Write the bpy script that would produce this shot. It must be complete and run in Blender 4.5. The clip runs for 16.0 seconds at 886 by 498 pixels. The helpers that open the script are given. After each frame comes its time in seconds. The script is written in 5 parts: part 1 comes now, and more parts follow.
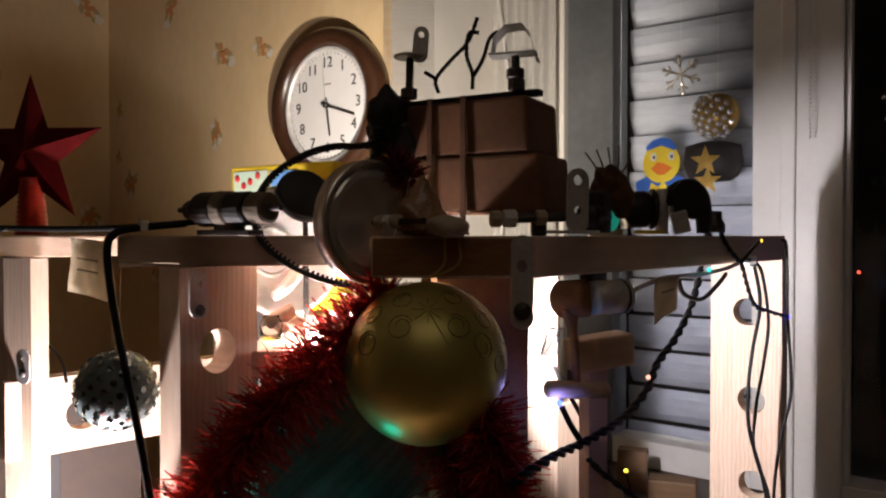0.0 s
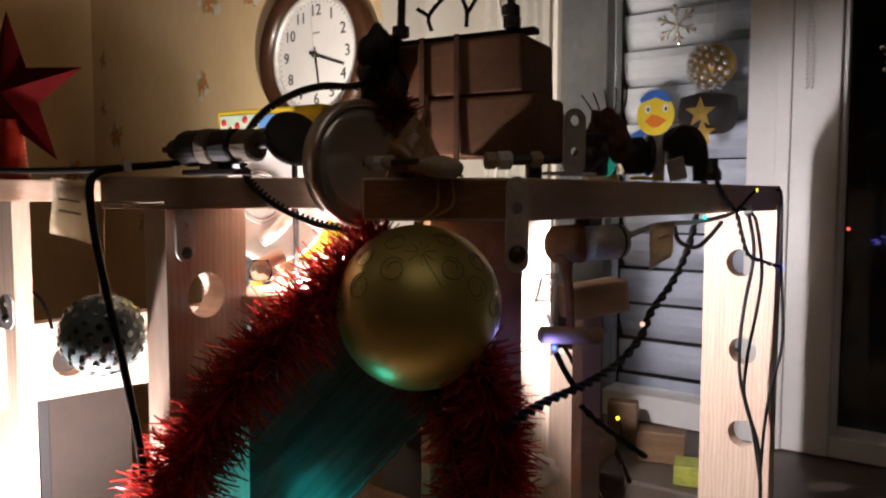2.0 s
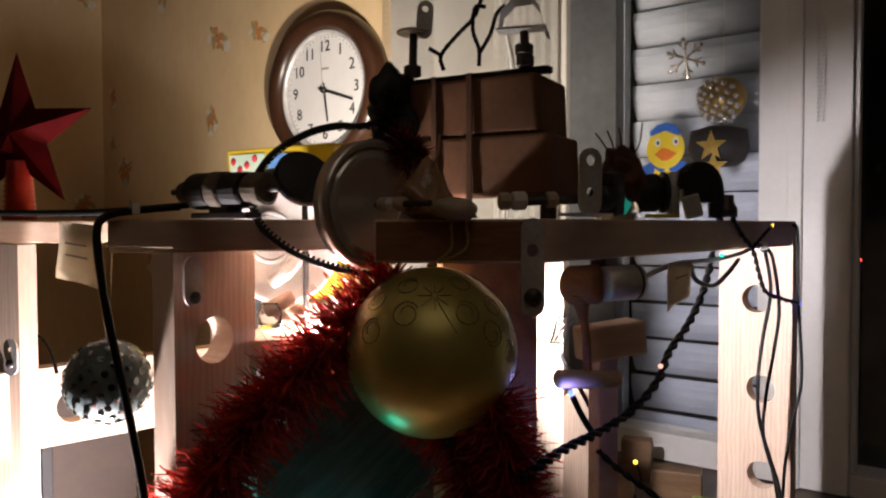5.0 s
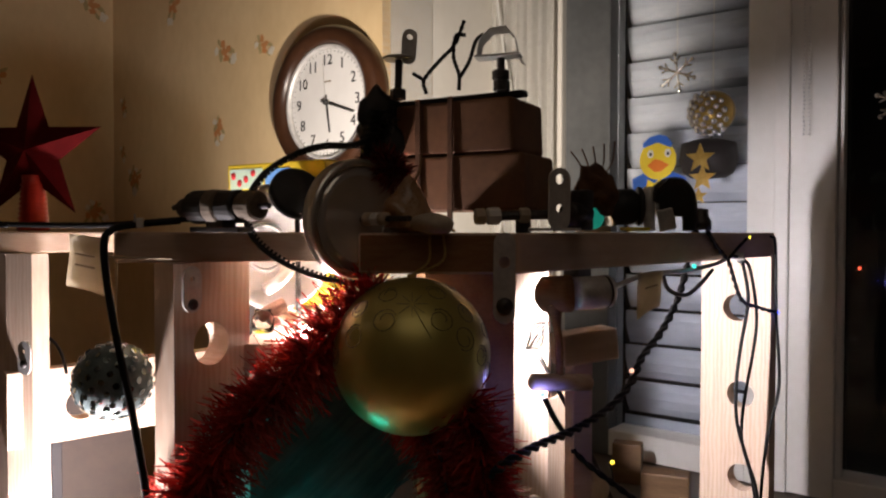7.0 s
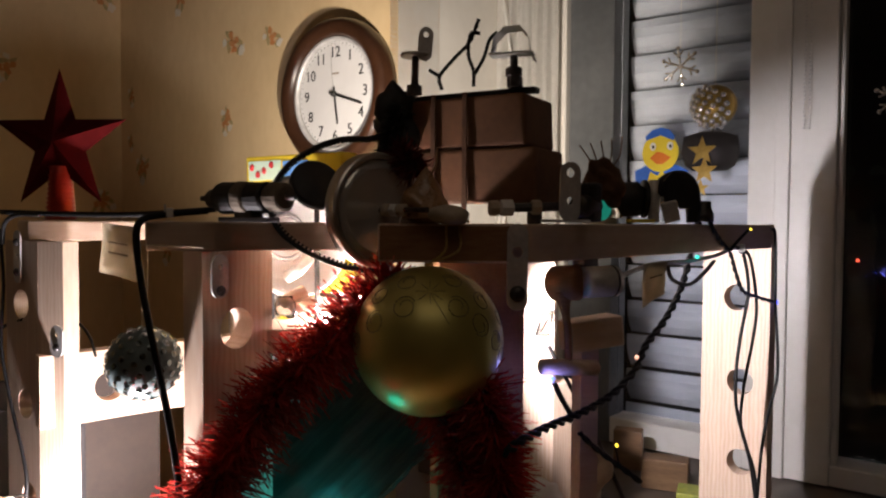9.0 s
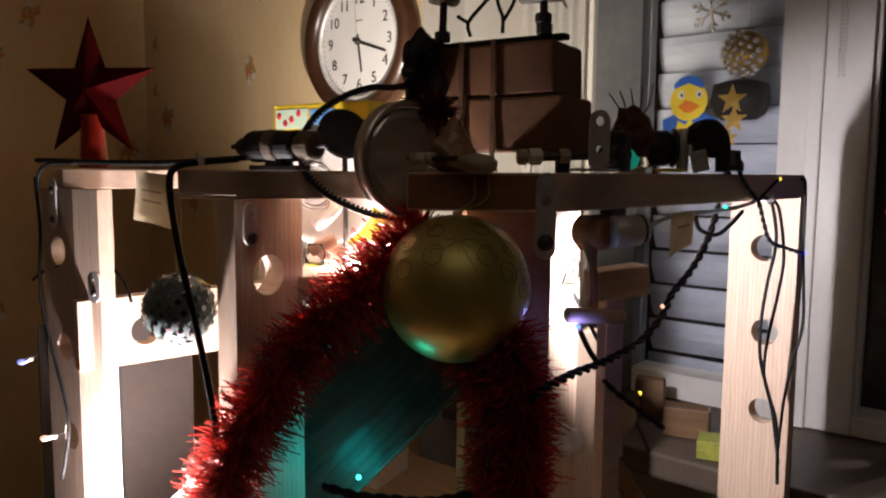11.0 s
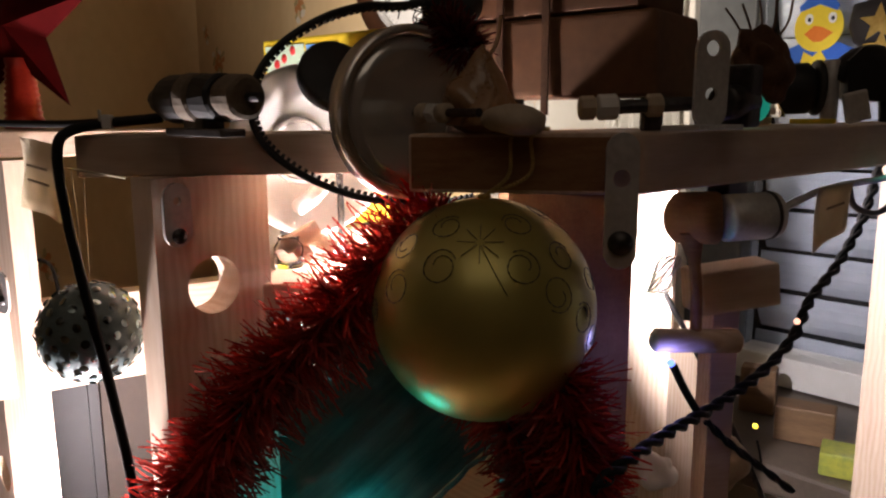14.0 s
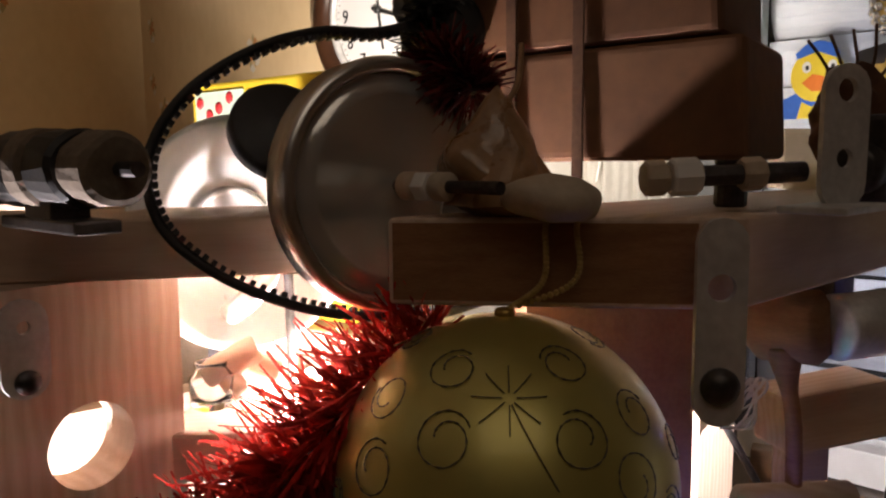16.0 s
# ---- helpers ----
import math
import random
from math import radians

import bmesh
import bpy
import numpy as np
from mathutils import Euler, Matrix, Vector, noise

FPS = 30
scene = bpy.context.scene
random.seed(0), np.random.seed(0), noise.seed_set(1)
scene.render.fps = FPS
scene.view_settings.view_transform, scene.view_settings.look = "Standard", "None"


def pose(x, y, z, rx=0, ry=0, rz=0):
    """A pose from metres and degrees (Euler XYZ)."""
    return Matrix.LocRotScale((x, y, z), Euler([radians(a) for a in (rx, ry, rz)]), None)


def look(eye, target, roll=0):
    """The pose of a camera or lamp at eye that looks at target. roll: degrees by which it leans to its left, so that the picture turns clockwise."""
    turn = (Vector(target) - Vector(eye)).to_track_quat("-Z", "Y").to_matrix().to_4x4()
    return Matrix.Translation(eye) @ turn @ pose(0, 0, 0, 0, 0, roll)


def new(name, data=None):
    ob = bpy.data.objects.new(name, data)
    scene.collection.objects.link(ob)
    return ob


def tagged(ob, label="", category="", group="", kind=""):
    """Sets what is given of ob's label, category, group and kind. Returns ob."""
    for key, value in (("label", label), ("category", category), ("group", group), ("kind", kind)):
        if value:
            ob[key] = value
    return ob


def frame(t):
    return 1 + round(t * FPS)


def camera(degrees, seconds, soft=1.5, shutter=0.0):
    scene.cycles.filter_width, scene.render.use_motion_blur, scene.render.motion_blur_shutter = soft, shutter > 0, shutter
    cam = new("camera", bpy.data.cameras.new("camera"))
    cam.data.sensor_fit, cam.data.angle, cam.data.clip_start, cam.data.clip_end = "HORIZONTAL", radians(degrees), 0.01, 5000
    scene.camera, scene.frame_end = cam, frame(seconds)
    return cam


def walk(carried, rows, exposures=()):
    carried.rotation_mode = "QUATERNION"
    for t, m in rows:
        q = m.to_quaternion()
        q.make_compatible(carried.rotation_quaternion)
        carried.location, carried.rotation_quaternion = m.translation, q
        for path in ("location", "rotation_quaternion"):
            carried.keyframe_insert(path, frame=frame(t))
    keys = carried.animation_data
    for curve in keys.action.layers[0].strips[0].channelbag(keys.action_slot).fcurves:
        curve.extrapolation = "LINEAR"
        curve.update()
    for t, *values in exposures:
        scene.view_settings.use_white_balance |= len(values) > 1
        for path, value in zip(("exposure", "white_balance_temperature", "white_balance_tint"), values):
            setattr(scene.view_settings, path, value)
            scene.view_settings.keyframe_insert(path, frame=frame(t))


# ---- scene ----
cam = camera(61.0, 16.0, soft=2.2)
PATH = [
    (0, 0.0000, 0.0000, 1.2000, 89.00, 0.00, -0.00),
    (0.5, -0.0012, -0.0000, 1.1985, 89.03, -0.23, -0.07),
    (1, -0.0038, 0.0034, 1.1954, 88.83, -0.42, -0.10),
    (1.5, -0.0043, 0.0081, 1.1901, 86.78, -0.36, -0.54),
    (2, -0.0020, 0.0112, 1.1878, 85.94, -0.08, -0.74),
    (2.5, -0.0002, 0.0118, 1.1852, 86.38, -0.23, -0.72),
    (3, -0.0017, 0.0141, 1.1858, 86.49, -0.25, -0.61),
    (3.5, -0.0085, 0.0214, 1.1866, 87.26, -0.36, -0.57),
    (4, -0.0111, 0.0256, 1.1898, 87.08, -0.04, -0.99),
    (4.5, -0.0104, 0.0275, 1.1929, 87.84, 0.11, -0.60),
    (7, 0.0149, -0.0172, 1.2015, 88.62, -0.12, 0.47),
    (7.5, 0.0115, -0.0204, 1.2015, 88.70, -0.21, 0.58),
    (8, 0.0095, -0.0276, 1.2007, 89.05, -0.31, 0.53),
    (8.5, 0.0083, -0.0325, 1.2035, 88.98, -0.56, 0.27),
    (9, 0.0026, -0.0422, 1.2020, 87.87, -0.40, 0.40),
    (9.5, -0.0037, -0.0399, 1.2030, 86.87, -1.11, 1.24),
    (12, 0.0023, -0.0497, 1.1992, 83.09, 0.22, 2.92),
    (12.5, 0.0138, 0.0774, 1.1990, 82.25, -0.01, 5.12),
    (13, 0.0265, 0.1495, 1.2055, 79.47, 0.42, 9.21),
    (13.5, 0.0196, 0.1488, 1.2070, 80.84, 0.43, 9.65),
    (14, 0.0253, 0.1511, 1.2099, 79.77, 0.32, 8.83),
    (14.5, 0.0315, 0.1702, 1.2129, 79.13, 0.41, 8.97),
    (15, 0.0227, 0.2332, 1.1828, 83.12, 0.86, 8.93),
    (15.5, -0.0075, 0.2614, 1.2153, 80.29, 0.52, 4.16),
    (16, -0.0064, 0.2792, 1.2177, 83.50, 0.55, 5.93),
]
walk(cam, [(t, pose(x, y, z, rx, ry, rz)) for t, x, y, z, rx, ry, rz in PATH],
     exposures=[(0.0, 0.0), (9.5, 0.0), (12.0, -0.20), (13.0, 0.05), (13.5, 0.40), (14.0, 0.15), (14.5, 0.72), (15.0, 0.75), (15.5, 1.15), (16.0, 0.70)])

# ---- world and lamps: night, a bright white lamp inside the frame, fairy lights ----
world = bpy.data.worlds.new("night")
scene.world = world
world.use_nodes = True
world.node_tree.nodes["Background"].inputs[0].default_value = (0.010, 0.012, 0.018, 1)
world.node_tree.nodes["Background"].inputs[1].default_value = 0.3


def lamp(name, place, watts, colour, size=0.02):
    data = bpy.data.lights.new(name, "POINT")
    data.energy, data.color, data.shadow_soft_size = watts, colour, size
    ob = new(name, data)
    ob.location = place
    return ob


LAMP_A = (-0.1050, 0.6020, 1.1180)
HELPER_C = (0.0550, 0.7000, 1.1200)
LAMP_B = (-0.2560, 0.5150, 0.9179)
lamp("lamp_bulb_light", LAMP_A, 2.1, (1.0, 0.88, 0.88), 0.010)
lamp("lamp_strip_light", LAMP_B, 9.5, (1.0, 0.90, 0.95), 0.012)


def reflector(name, place, azimuth, rise, cone, blend, watts, colour):
    """Adds an unseen helper spot that shines along azimuth (degrees to the right of y), rising by rise."""
    data = bpy.data.lights.new(name, "SPOT")
    data.energy, data.color, data.shadow_soft_size = watts, colour, 0.008
    data.spot_size, data.spot_blend = radians(cone), blend
    ob = new(name, data)
    a, e = radians(azimuth), radians(rise)
    way = Vector((math.sin(a) * math.cos(e), math.cos(a) * math.cos(e), math.sin(e)))
    ob.matrix_world = look(place, Vector(place) + way)
    return ob


# Spots added to brighten wall and window; no such fittings stand there.
HELPER_W = (-0.085, 0.775, 1.125)
reflector("wall_helper_spot", HELPER_W, 3, 20, 80, 1.0, 36.0, (1.0, 0.87, 0.74))
reflector("window_helper_spot", HELPER_C, 50, -15, 86, 0.45, 15.0, (1.0, 0.92, 0.97))
# Unseen area fill added to brighten the near faces; no known lamp.
fill_area = bpy.data.lights.new("front_fill", "AREA")
fill_area.energy, fill_area.color, fill_area.size = 1.15, (1.0, 0.81, 0.63), 1.1
fill_ob = new("front_fill", fill_area)
fill_ob.matrix_world = look((0.10, -0.25, 2.40), (-0.02, 0.50, 1.2))


# ---- materials ----
def mat(name, c1, c2=None, rough=0.6, metal=0.0, scale=20.0, stretch=(1, 1, 1), bump=0.15, detail=6.0, spec=0.5, coat=0.0, vary=0.0):
    m = bpy.data.materials.new(name)
    m.use_nodes = True
    nt = m.node_tree
    b = nt.nodes["Principled BSDF"]
    c2 = c2 or tuple(v * 0.75 for v in c1)
    tc = nt.nodes.new("ShaderNodeTexCoord")
    mp = nt.nodes.new("ShaderNodeMapping")
    mp.inputs["Scale"].default_value = stretch
    nt.links.new(tc.outputs["Object"], mp.inputs["Vector"])
    n1 = nt.nodes.new("ShaderNodeTexNoise")
    n1.inputs["Scale"].default_value, n1.inputs["Detail"].default_value = scale, detail
    n2 = nt.nodes.new("ShaderNodeTexNoise")
    n2.inputs["Scale"].default_value, n2.inputs["Detail"].default_value = scale * 7, 3
    for n in (n1, n2):
        nt.links.new(mp.outputs[0], n.inputs["Vector"])
    mx = nt.nodes.new("ShaderNodeMix")
    mx.data_type = "FLOAT"
    mx.inputs[0].default_value = 0.35
    nt.links.new(n1.outputs[0], mx.inputs[2])
    nt.links.new(n2.outputs[0], mx.inputs[3])
    rp = nt.nodes.new("ShaderNodeValToRGB")
    rp.color_ramp.elements[0].position, rp.color_ramp.elements[1].position = 0.36, 0.64
    rp.color_ramp.elements[0].color, rp.color_ramp.elements[1].color = (*c2, 1), (*c1, 1)
    nt.links.new(mx.outputs[0], rp.inputs[0])
    out = rp.outputs[0]
    if vary:
        oi = nt.nodes.new("ShaderNodeObjectInfo")
        hv = nt.nodes.new("ShaderNodeHueSaturation")
        ma = nt.nodes.new("ShaderNodeMapRange")
        ma.inputs[3].default_value, ma.inputs[4].default_value = 1 - vary, 1 + vary
        nt.links.new(oi.outputs["Random"], ma.inputs[0])
        nt.links.new(ma.outputs[0], hv.inputs["Value"])
        nt.links.new(out, hv.inputs["Color"])
        out = hv.outputs[0]
    nt.links.new(out, b.inputs["Base Color"])
    rr = nt.nodes.new("ShaderNodeMapRange")
    rr.inputs[3].default_value, rr.inputs[4].default_value = max(rough - 0.08, 0.02), min(rough + 0.1, 1)
    nt.links.new(mx.outputs[0], rr.inputs[0])
    nt.links.new(rr.outputs[0], b.inputs["Roughness"])
    b.inputs["Metallic"].default_value = metal
    b.inputs["Specular IOR Level"].default_value = spec
    b.inputs["Coat Weight"].default_value = coat
    if bump:
        bp = nt.nodes.new("ShaderNodeBump")
        bp.inputs["Strength"].default_value, bp.inputs["Distance"].default_value = bump, 0.002
        nt.links.new(mx.outputs[0], bp.inputs["Height"])
        nt.links.new(bp.outputs[0], b.inputs["Normal"])
    return m


def wood(name, light, dark, rings=60.0):
    """Sawn softwood: fine streaks and growth bands that run along the board's own x."""
    m = mat(name, light, dark, rough=0.55, scale=14, stretch=(0.6, 9, 9), bump=0.12, vary=0.08)
    nt = m.node_tree
    b = nt.nodes["Principled BSDF"]
    src = b.inputs["Base Color"].links[0].from_socket
    tc = nt.nodes.new("ShaderNodeTexCoord")
    mp = nt.nodes.new("ShaderNodeMapping")
    mp.inputs["Scale"].default_value = (0.35, 1, 1)
    wv = nt.nodes.new("ShaderNodeTexWave")
    wv.bands_direction = "Y"
    wv.inputs["Scale"].default_value, wv.inputs["Distortion"].default_value = rings, 5
    wv.inputs["Detail"].default_value, wv.inputs["Detail Scale"].default_value = 3, 1.2
    nt.links.new(tc.outputs["Object"], mp.inputs[0])
    nt.links.new(mp.outputs[0], wv.inputs[0])
    mx = nt.nodes.new("ShaderNodeMix")
    mx.data_type, mx.blend_type = "RGBA", "MULTIPLY"
    rp = nt.nodes.new("ShaderNodeValToRGB")
    rp.color_ramp.elements[0].color, rp.color_ramp.elements[1].color = (0.86, 0.78, 0.69, 1), (1, 1, 1, 1)
    nt.links.new(wv.outputs["Fac"], rp.inputs[0])
    mx.inputs[0].default_value = 0.7
    nt.links.new(src, mx.inputs[6])
    nt.links.new(rp.outputs[0], mx.inputs[7])
    nt.links.new(mx.outputs[2], b.inputs["Base Color"])
    return m


def glow(name, colour, strength):
    m = bpy.data.materials.new(name)
    m.use_nodes = True
    b = m.node_tree.nodes["Principled BSDF"]
    b.inputs["Base Color"].default_value = (*colour, 1)
    b.inputs["Emission Color"].default_value = (*colour, 1)
    b.inputs["Emission Strength"].default_value = strength
    return m


def glass(name, tint=(1, 1, 1), rough=0.02, ior=1.45):
    m = bpy.data.materials.new(name)
    m.use_nodes = True
    b = m.node_tree.nodes["Principled BSDF"]
    b.inputs["Base Color"].default_value = (*tint, 1)
    b.inputs["Transmission Weight"].default_value = 1.0
    b.inputs["Roughness"].default_value, b.inputs["IOR"].default_value = rough, ior
    return m


PINE = wood("pine", (0.66, 0.53, 0.42), (0.57, 0.43, 0.33))
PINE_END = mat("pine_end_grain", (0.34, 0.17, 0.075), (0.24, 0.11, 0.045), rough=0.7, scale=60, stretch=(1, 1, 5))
CLAY = mat("fired_clay", (0.205, 0.092, 0.040), (0.140, 0.060, 0.026), rough=0.75, scale=25, bump=0.25)
STEEL = mat("galvanised_steel", (0.74, 0.73, 0.71), (0.52, 0.51, 0.50), rough=0.45, metal=0.35, scale=60, bump=0.08)
DARKSTEEL = mat("dark_steel", (0.13, 0.12, 0.12), (0.06, 0.055, 0.05), rough=0.45, metal=0.9, scale=60)
TIN = mat("tin_lid", (0.80, 0.79, 0.77), (0.70, 0.69, 0.67), rough=0.30, metal=1.0, scale=9, bump=0.05)
TINFACE = mat("polished_tin", (0.82, 0.81, 0.79), (0.74, 0.73, 0.71), rough=0.16, metal=0.62, scale=9, bump=0.04)
DARKCORK = mat("dark_cork", (0.20, 0.155, 0.11), (0.11, 0.085, 0.06), rough=0.85, scale=70, bump=0.4)
RUBBER = mat("black_rubber", (0.018, 0.017, 0.016), (0.009, 0.009, 0.009), rough=0.55, scale=90)
CABLE = mat("black_cable", (0.009, 0.0085, 0.009), (0.005, 0.005, 0.005), rough=0.55, spec=0.25, scale=120, bump=0.05)
WHITEPLASTIC = mat("white_plastic", (0.83, 0.82, 0.79), (0.74, 0.73, 0.70), rough=0.4, scale=12, bump=0.05)
PAPER = mat("paper_tape", (0.74, 0.68, 0.52), (0.64, 0.57, 0.42), rough=0.8, scale=30)
INK = mat("faded_ink", (0.30, 0.25, 0.19), (0.24, 0.20, 0.15), rough=0.9, scale=40)
GOLDBALL = mat("satin_gold", (0.60, 0.53, 0.16), (0.52, 0.45, 0.125), rough=0.36, metal=0.60, scale=14, bump=0.03, coat=0.35)
GLITTER = mat("silver_glitter", (0.24, 0.22, 0.16), (0.10, 0.09, 0.06), rough=0.5, metal=0.6, scale=900, bump=0.5)
GOLDTHREAD = mat("gold_thread", (0.75, 0.55, 0.22), (0.45, 0.32, 0.10), rough=0.35, metal=0.3, scale=600)
TINSEL = mat("red_tinsel", (0.72, 0.065, 0.045), (0.46, 0.028, 0.02), rough=0.17, metal=0.35, scale=200, bump=0)


def by_island(m, low, high):
    """Each needle takes its own share of light and dark."""
    nt = m.node_tree
    b = nt.nodes["Principled BSDF"]
    src = b.inputs["Base Color"].links[0].from_socket
    geo = nt.nodes.new("ShaderNodeNewGeometry")
    ma = nt.nodes.new("ShaderNodeMapRange")
    ma.inputs[3].default_value, ma.inputs[4].default_value = low, high
    hv = nt.nodes.new("ShaderNodeHueSaturation")
    nt.links.new(geo.outputs["Random Per Island"], ma.inputs[0])
    nt.links.new(ma.outputs[0], hv.inputs["Value"])
    nt.links.new(src, hv.inputs["Color"])
    nt.links.new(hv.outputs[0], b.inputs["Base Color"])


by_island(TINSEL, 0.22, 1.5)
# thin foil lets light through
foil = TINSEL.node_tree
thin = foil.nodes.new("ShaderNodeBsdfTranslucent")
thin.inputs["Color"].default_value = (0.50, 0.050, 0.038, 1)
both = foil.nodes.new("ShaderNodeMixShader")
both.inputs[0].default_value = 0.32
foil.links.new(foil.nodes["Principled BSDF"].outputs[0], both.inputs[1])
foil.links.new(thin.outputs[0], both.inputs[2])
foil.links.new(both.outputs[0], foil.nodes["Material Output"].inputs["Surface"])
sheet = PAPER.node_tree
through_paper = sheet.nodes.new("ShaderNodeBsdfTranslucent")
through_paper.inputs["Color"].default_value = (0.62, 0.54, 0.40, 1)
paper_mix = sheet.nodes.new("ShaderNodeMixShader")
paper_mix.inputs[0].default_value = 0.40
sheet.links.new(sheet.nodes["Principled BSDF"].outputs[0], paper_mix.inputs[1])
sheet.links.new(through_paper.outputs[0], paper_mix.inputs[2])
sheet.links.new(paper_mix.outputs[0], sheet.nodes["Material Output"].inputs["Surface"])
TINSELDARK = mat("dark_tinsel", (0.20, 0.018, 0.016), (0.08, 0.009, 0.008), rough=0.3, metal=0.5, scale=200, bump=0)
STARRED = mat("glossy_red", (0.10, 0.005, 0.005), (0.07, 0.003, 0.003), rough=0.75, scale=18, spec=0.06, bump=0.06)
REDTUBE = mat("red_foil", (0.55, 0.045, 0.02), (0.35, 0.02, 0.01), rough=0.3, metal=0.3, scale=30)
CLOCKWOOD = mat("dark_clock_wood", (0.055, 0.022, 0.010), (0.030, 0.012, 0.006), rough=0.32, scale=14, stretch=(1, 1, 4), coat=0.3)
DIAL = mat("clock_dial", (0.72, 0.71, 0.70), (0.68, 0.67, 0.66), rough=0.5, scale=8, bump=0.0)
BLACK = mat("black_print", (0.02, 0.02, 0.02), (0.012, 0.012, 0.012), rough=0.5, scale=30, bump=0)
WALL = mat("cream_wallpaper", (0.74, 0.56, 0.32), (0.66, 0.48, 0.26), rough=0.85, scale=7, stretch=(1, 1, 0.6), bump=0.1)
FLOWER_O = mat("printed_orange", (0.62, 0.22, 0.07), (0.50, 0.30, 0.12), rough=0.85, scale=60)
FLOWER_G = mat("printed_leaf", (0.38, 0.30, 0.13), (0.46, 0.36, 0.18), rough=0.85, scale=60)
FLOWER_W = mat("printed_pale", (0.74, 0.68, 0.56), (0.66, 0.60, 0.50), rough=0.85, scale=60)
# Brown for the unseen closing walls, dark to cut bounced light.
BOUNCEDARK = mat("bounce_cut_brown", (0.16, 0.10, 0.06), (0.10, 0.065, 0.04), rough=0.6, scale=6, stretch=(1, 1, 0.3))
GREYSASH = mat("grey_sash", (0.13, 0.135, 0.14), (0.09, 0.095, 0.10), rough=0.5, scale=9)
PLASTER = mat("white_plaster", (0.72, 0.69, 0.64), (0.66, 0.63, 0.58), rough=0.85, scale=6, bump=0.12)
FRAMEWHITE = mat("white_window_paint", (0.74, 0.72, 0.68), (0.68, 0.66, 0.61), rough=0.4, scale=10, bump=0.06)
CURTAIN = mat("white_curtain", (0.78, 0.76, 0.72), (0.70, 0.68, 0.64), rough=0.9, scale=90, bump=0.2)
SLAT = mat("grey_shutter", (0.39, 0.42, 0.47), (0.30, 0.33, 0.38), rough=0.5, scale=6, stretch=(1, 5, 5), bump=0.04)
NIGHT = mat("night_ground", (0.02, 0.022, 0.026), (0.012, 0.013, 0.016), rough=0.9, scale=3)
GLASS = glass("window_glass")
CRYSTAL = glass("clear_crystal", (0.97, 0.98, 1.0), 0.03, 1.5)
AMBER = mat("amber_resin", (0.40, 0.24, 0.12), (0.26, 0.14, 0.06), rough=0.28, scale=50, bump=0.5, coat=0.4)
YELLOW = mat("yellow_card", (0.80, 0.58, 0.035), (0.74, 0.52, 0.03), rough=0.5, scale=20)
PALEGREEN = mat("pale_green_card", (0.55, 0.70, 0.50), (0.50, 0.64, 0.46), rough=0.5, scale=20)
BLUECARD = mat("blue_card", (0.16, 0.36, 0.66), (0.13, 0.30, 0.58), rough=0.5, scale=20)
REDCARD = mat("red_card", (0.62, 0.04, 0.04), (0.52, 0.03, 0.03), rough=0.5, scale=20)
BLUE = mat("blue_film", (0.04, 0.16, 0.62), (0.03, 0.12, 0.52), rough=0.35, scale=20)
DUCKYELLOW = mat("yellow_film", (0.85, 0.66, 0.05), (0.78, 0.60, 0.04), rough=0.35, scale=20)
ORANGE = mat("orange_film", (0.80, 0.22, 0.03), (0.72, 0.18, 0.02), rough=0.35, scale=20)
GOLD = mat("gold_foil", (0.62, 0.42, 0.12), (0.42, 0.27, 0.06), rough=0.3, metal=0.8, scale=40)
SEQUINBASE = mat("teal_satin", (0.17, 0.22, 0.22), (0.10, 0.14, 0.14), rough=0.5, scale=80)
SEQUIN = mat("silver_sequin", (0.40, 0.46, 0.46), (0.12, 0.17, 0.17), rough=0.16, metal=1.0, scale=40, bump=0, vary=0.5)
# Pine for the brace, with its shadow put into a darker brown.
SHADEDPINE = mat("shaded_pine_board", (0.150, 0.100, 0.075), (0.095, 0.062, 0.046), rough=0.5, scale=12, stretch=(0.6, 6, 6))
WRAPCLOTH = mat("dark_satin", (0.165, 0.125, 0.105), (0.085, 0.062, 0.052), rough=0.34, scale=40, stretch=(0.5, 8, 8), bump=0.2)
TABLE = wood("table_wood", (0.40, 0.25, 0.13), (0.30, 0.18, 0.09), 25)
FLOORMAT = wood("floor_wood", (0.32, 0.19, 0.10), (0.24, 0.14, 0.07), 20)
# The unseen ceiling is toned down to lessen its bounced light.
CEILMAT = mat("dulled_ceiling", (0.50, 0.43, 0.34), (0.45, 0.38, 0.30), rough=0.9, scale=5)
BROWNFUR = mat("brown_feather", (0.14, 0.065, 0.03), (0.08, 0.035, 0.018), rough=0.9, scale=60, bump=0.4)
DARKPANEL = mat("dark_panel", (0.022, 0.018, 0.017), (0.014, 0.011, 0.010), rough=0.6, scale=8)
# Window board: the shade lying on it is put into this dark brown.
SHADEDSILL = mat("shaded_sill", (0.115, 0.088, 0.066), (0.070, 0.052, 0.040), rough=0.45, scale=22, bump=0.06)
DARKWOOD = mat("dark_brown_wood", (0.20, 0.115, 0.055), (0.12, 0.065, 0.03), rough=0.55, scale=14, stretch=(1, 6, 6))
SILVER = mat("silver_bead", (0.86, 0.86, 0.84), (0.62, 0.62, 0.62), rough=0.16, metal=0.75, scale=40, bump=0)
BROWNSHADE = mat("shaded_brown_panel", (0.058, 0.038, 0.026), (0.040, 0.026, 0.018), rough=0.7, scale=10)
FIGWHITE = mat("dull_ivory", (0.50, 0.42, 0.33), (0.40, 0.30, 0.24), rough=0.5, scale=40)
GREENPACK = mat("yellow_green_packet", (0.42, 0.40, 0.05), (0.20, 0.24, 0.05), rough=0.5, scale=26)
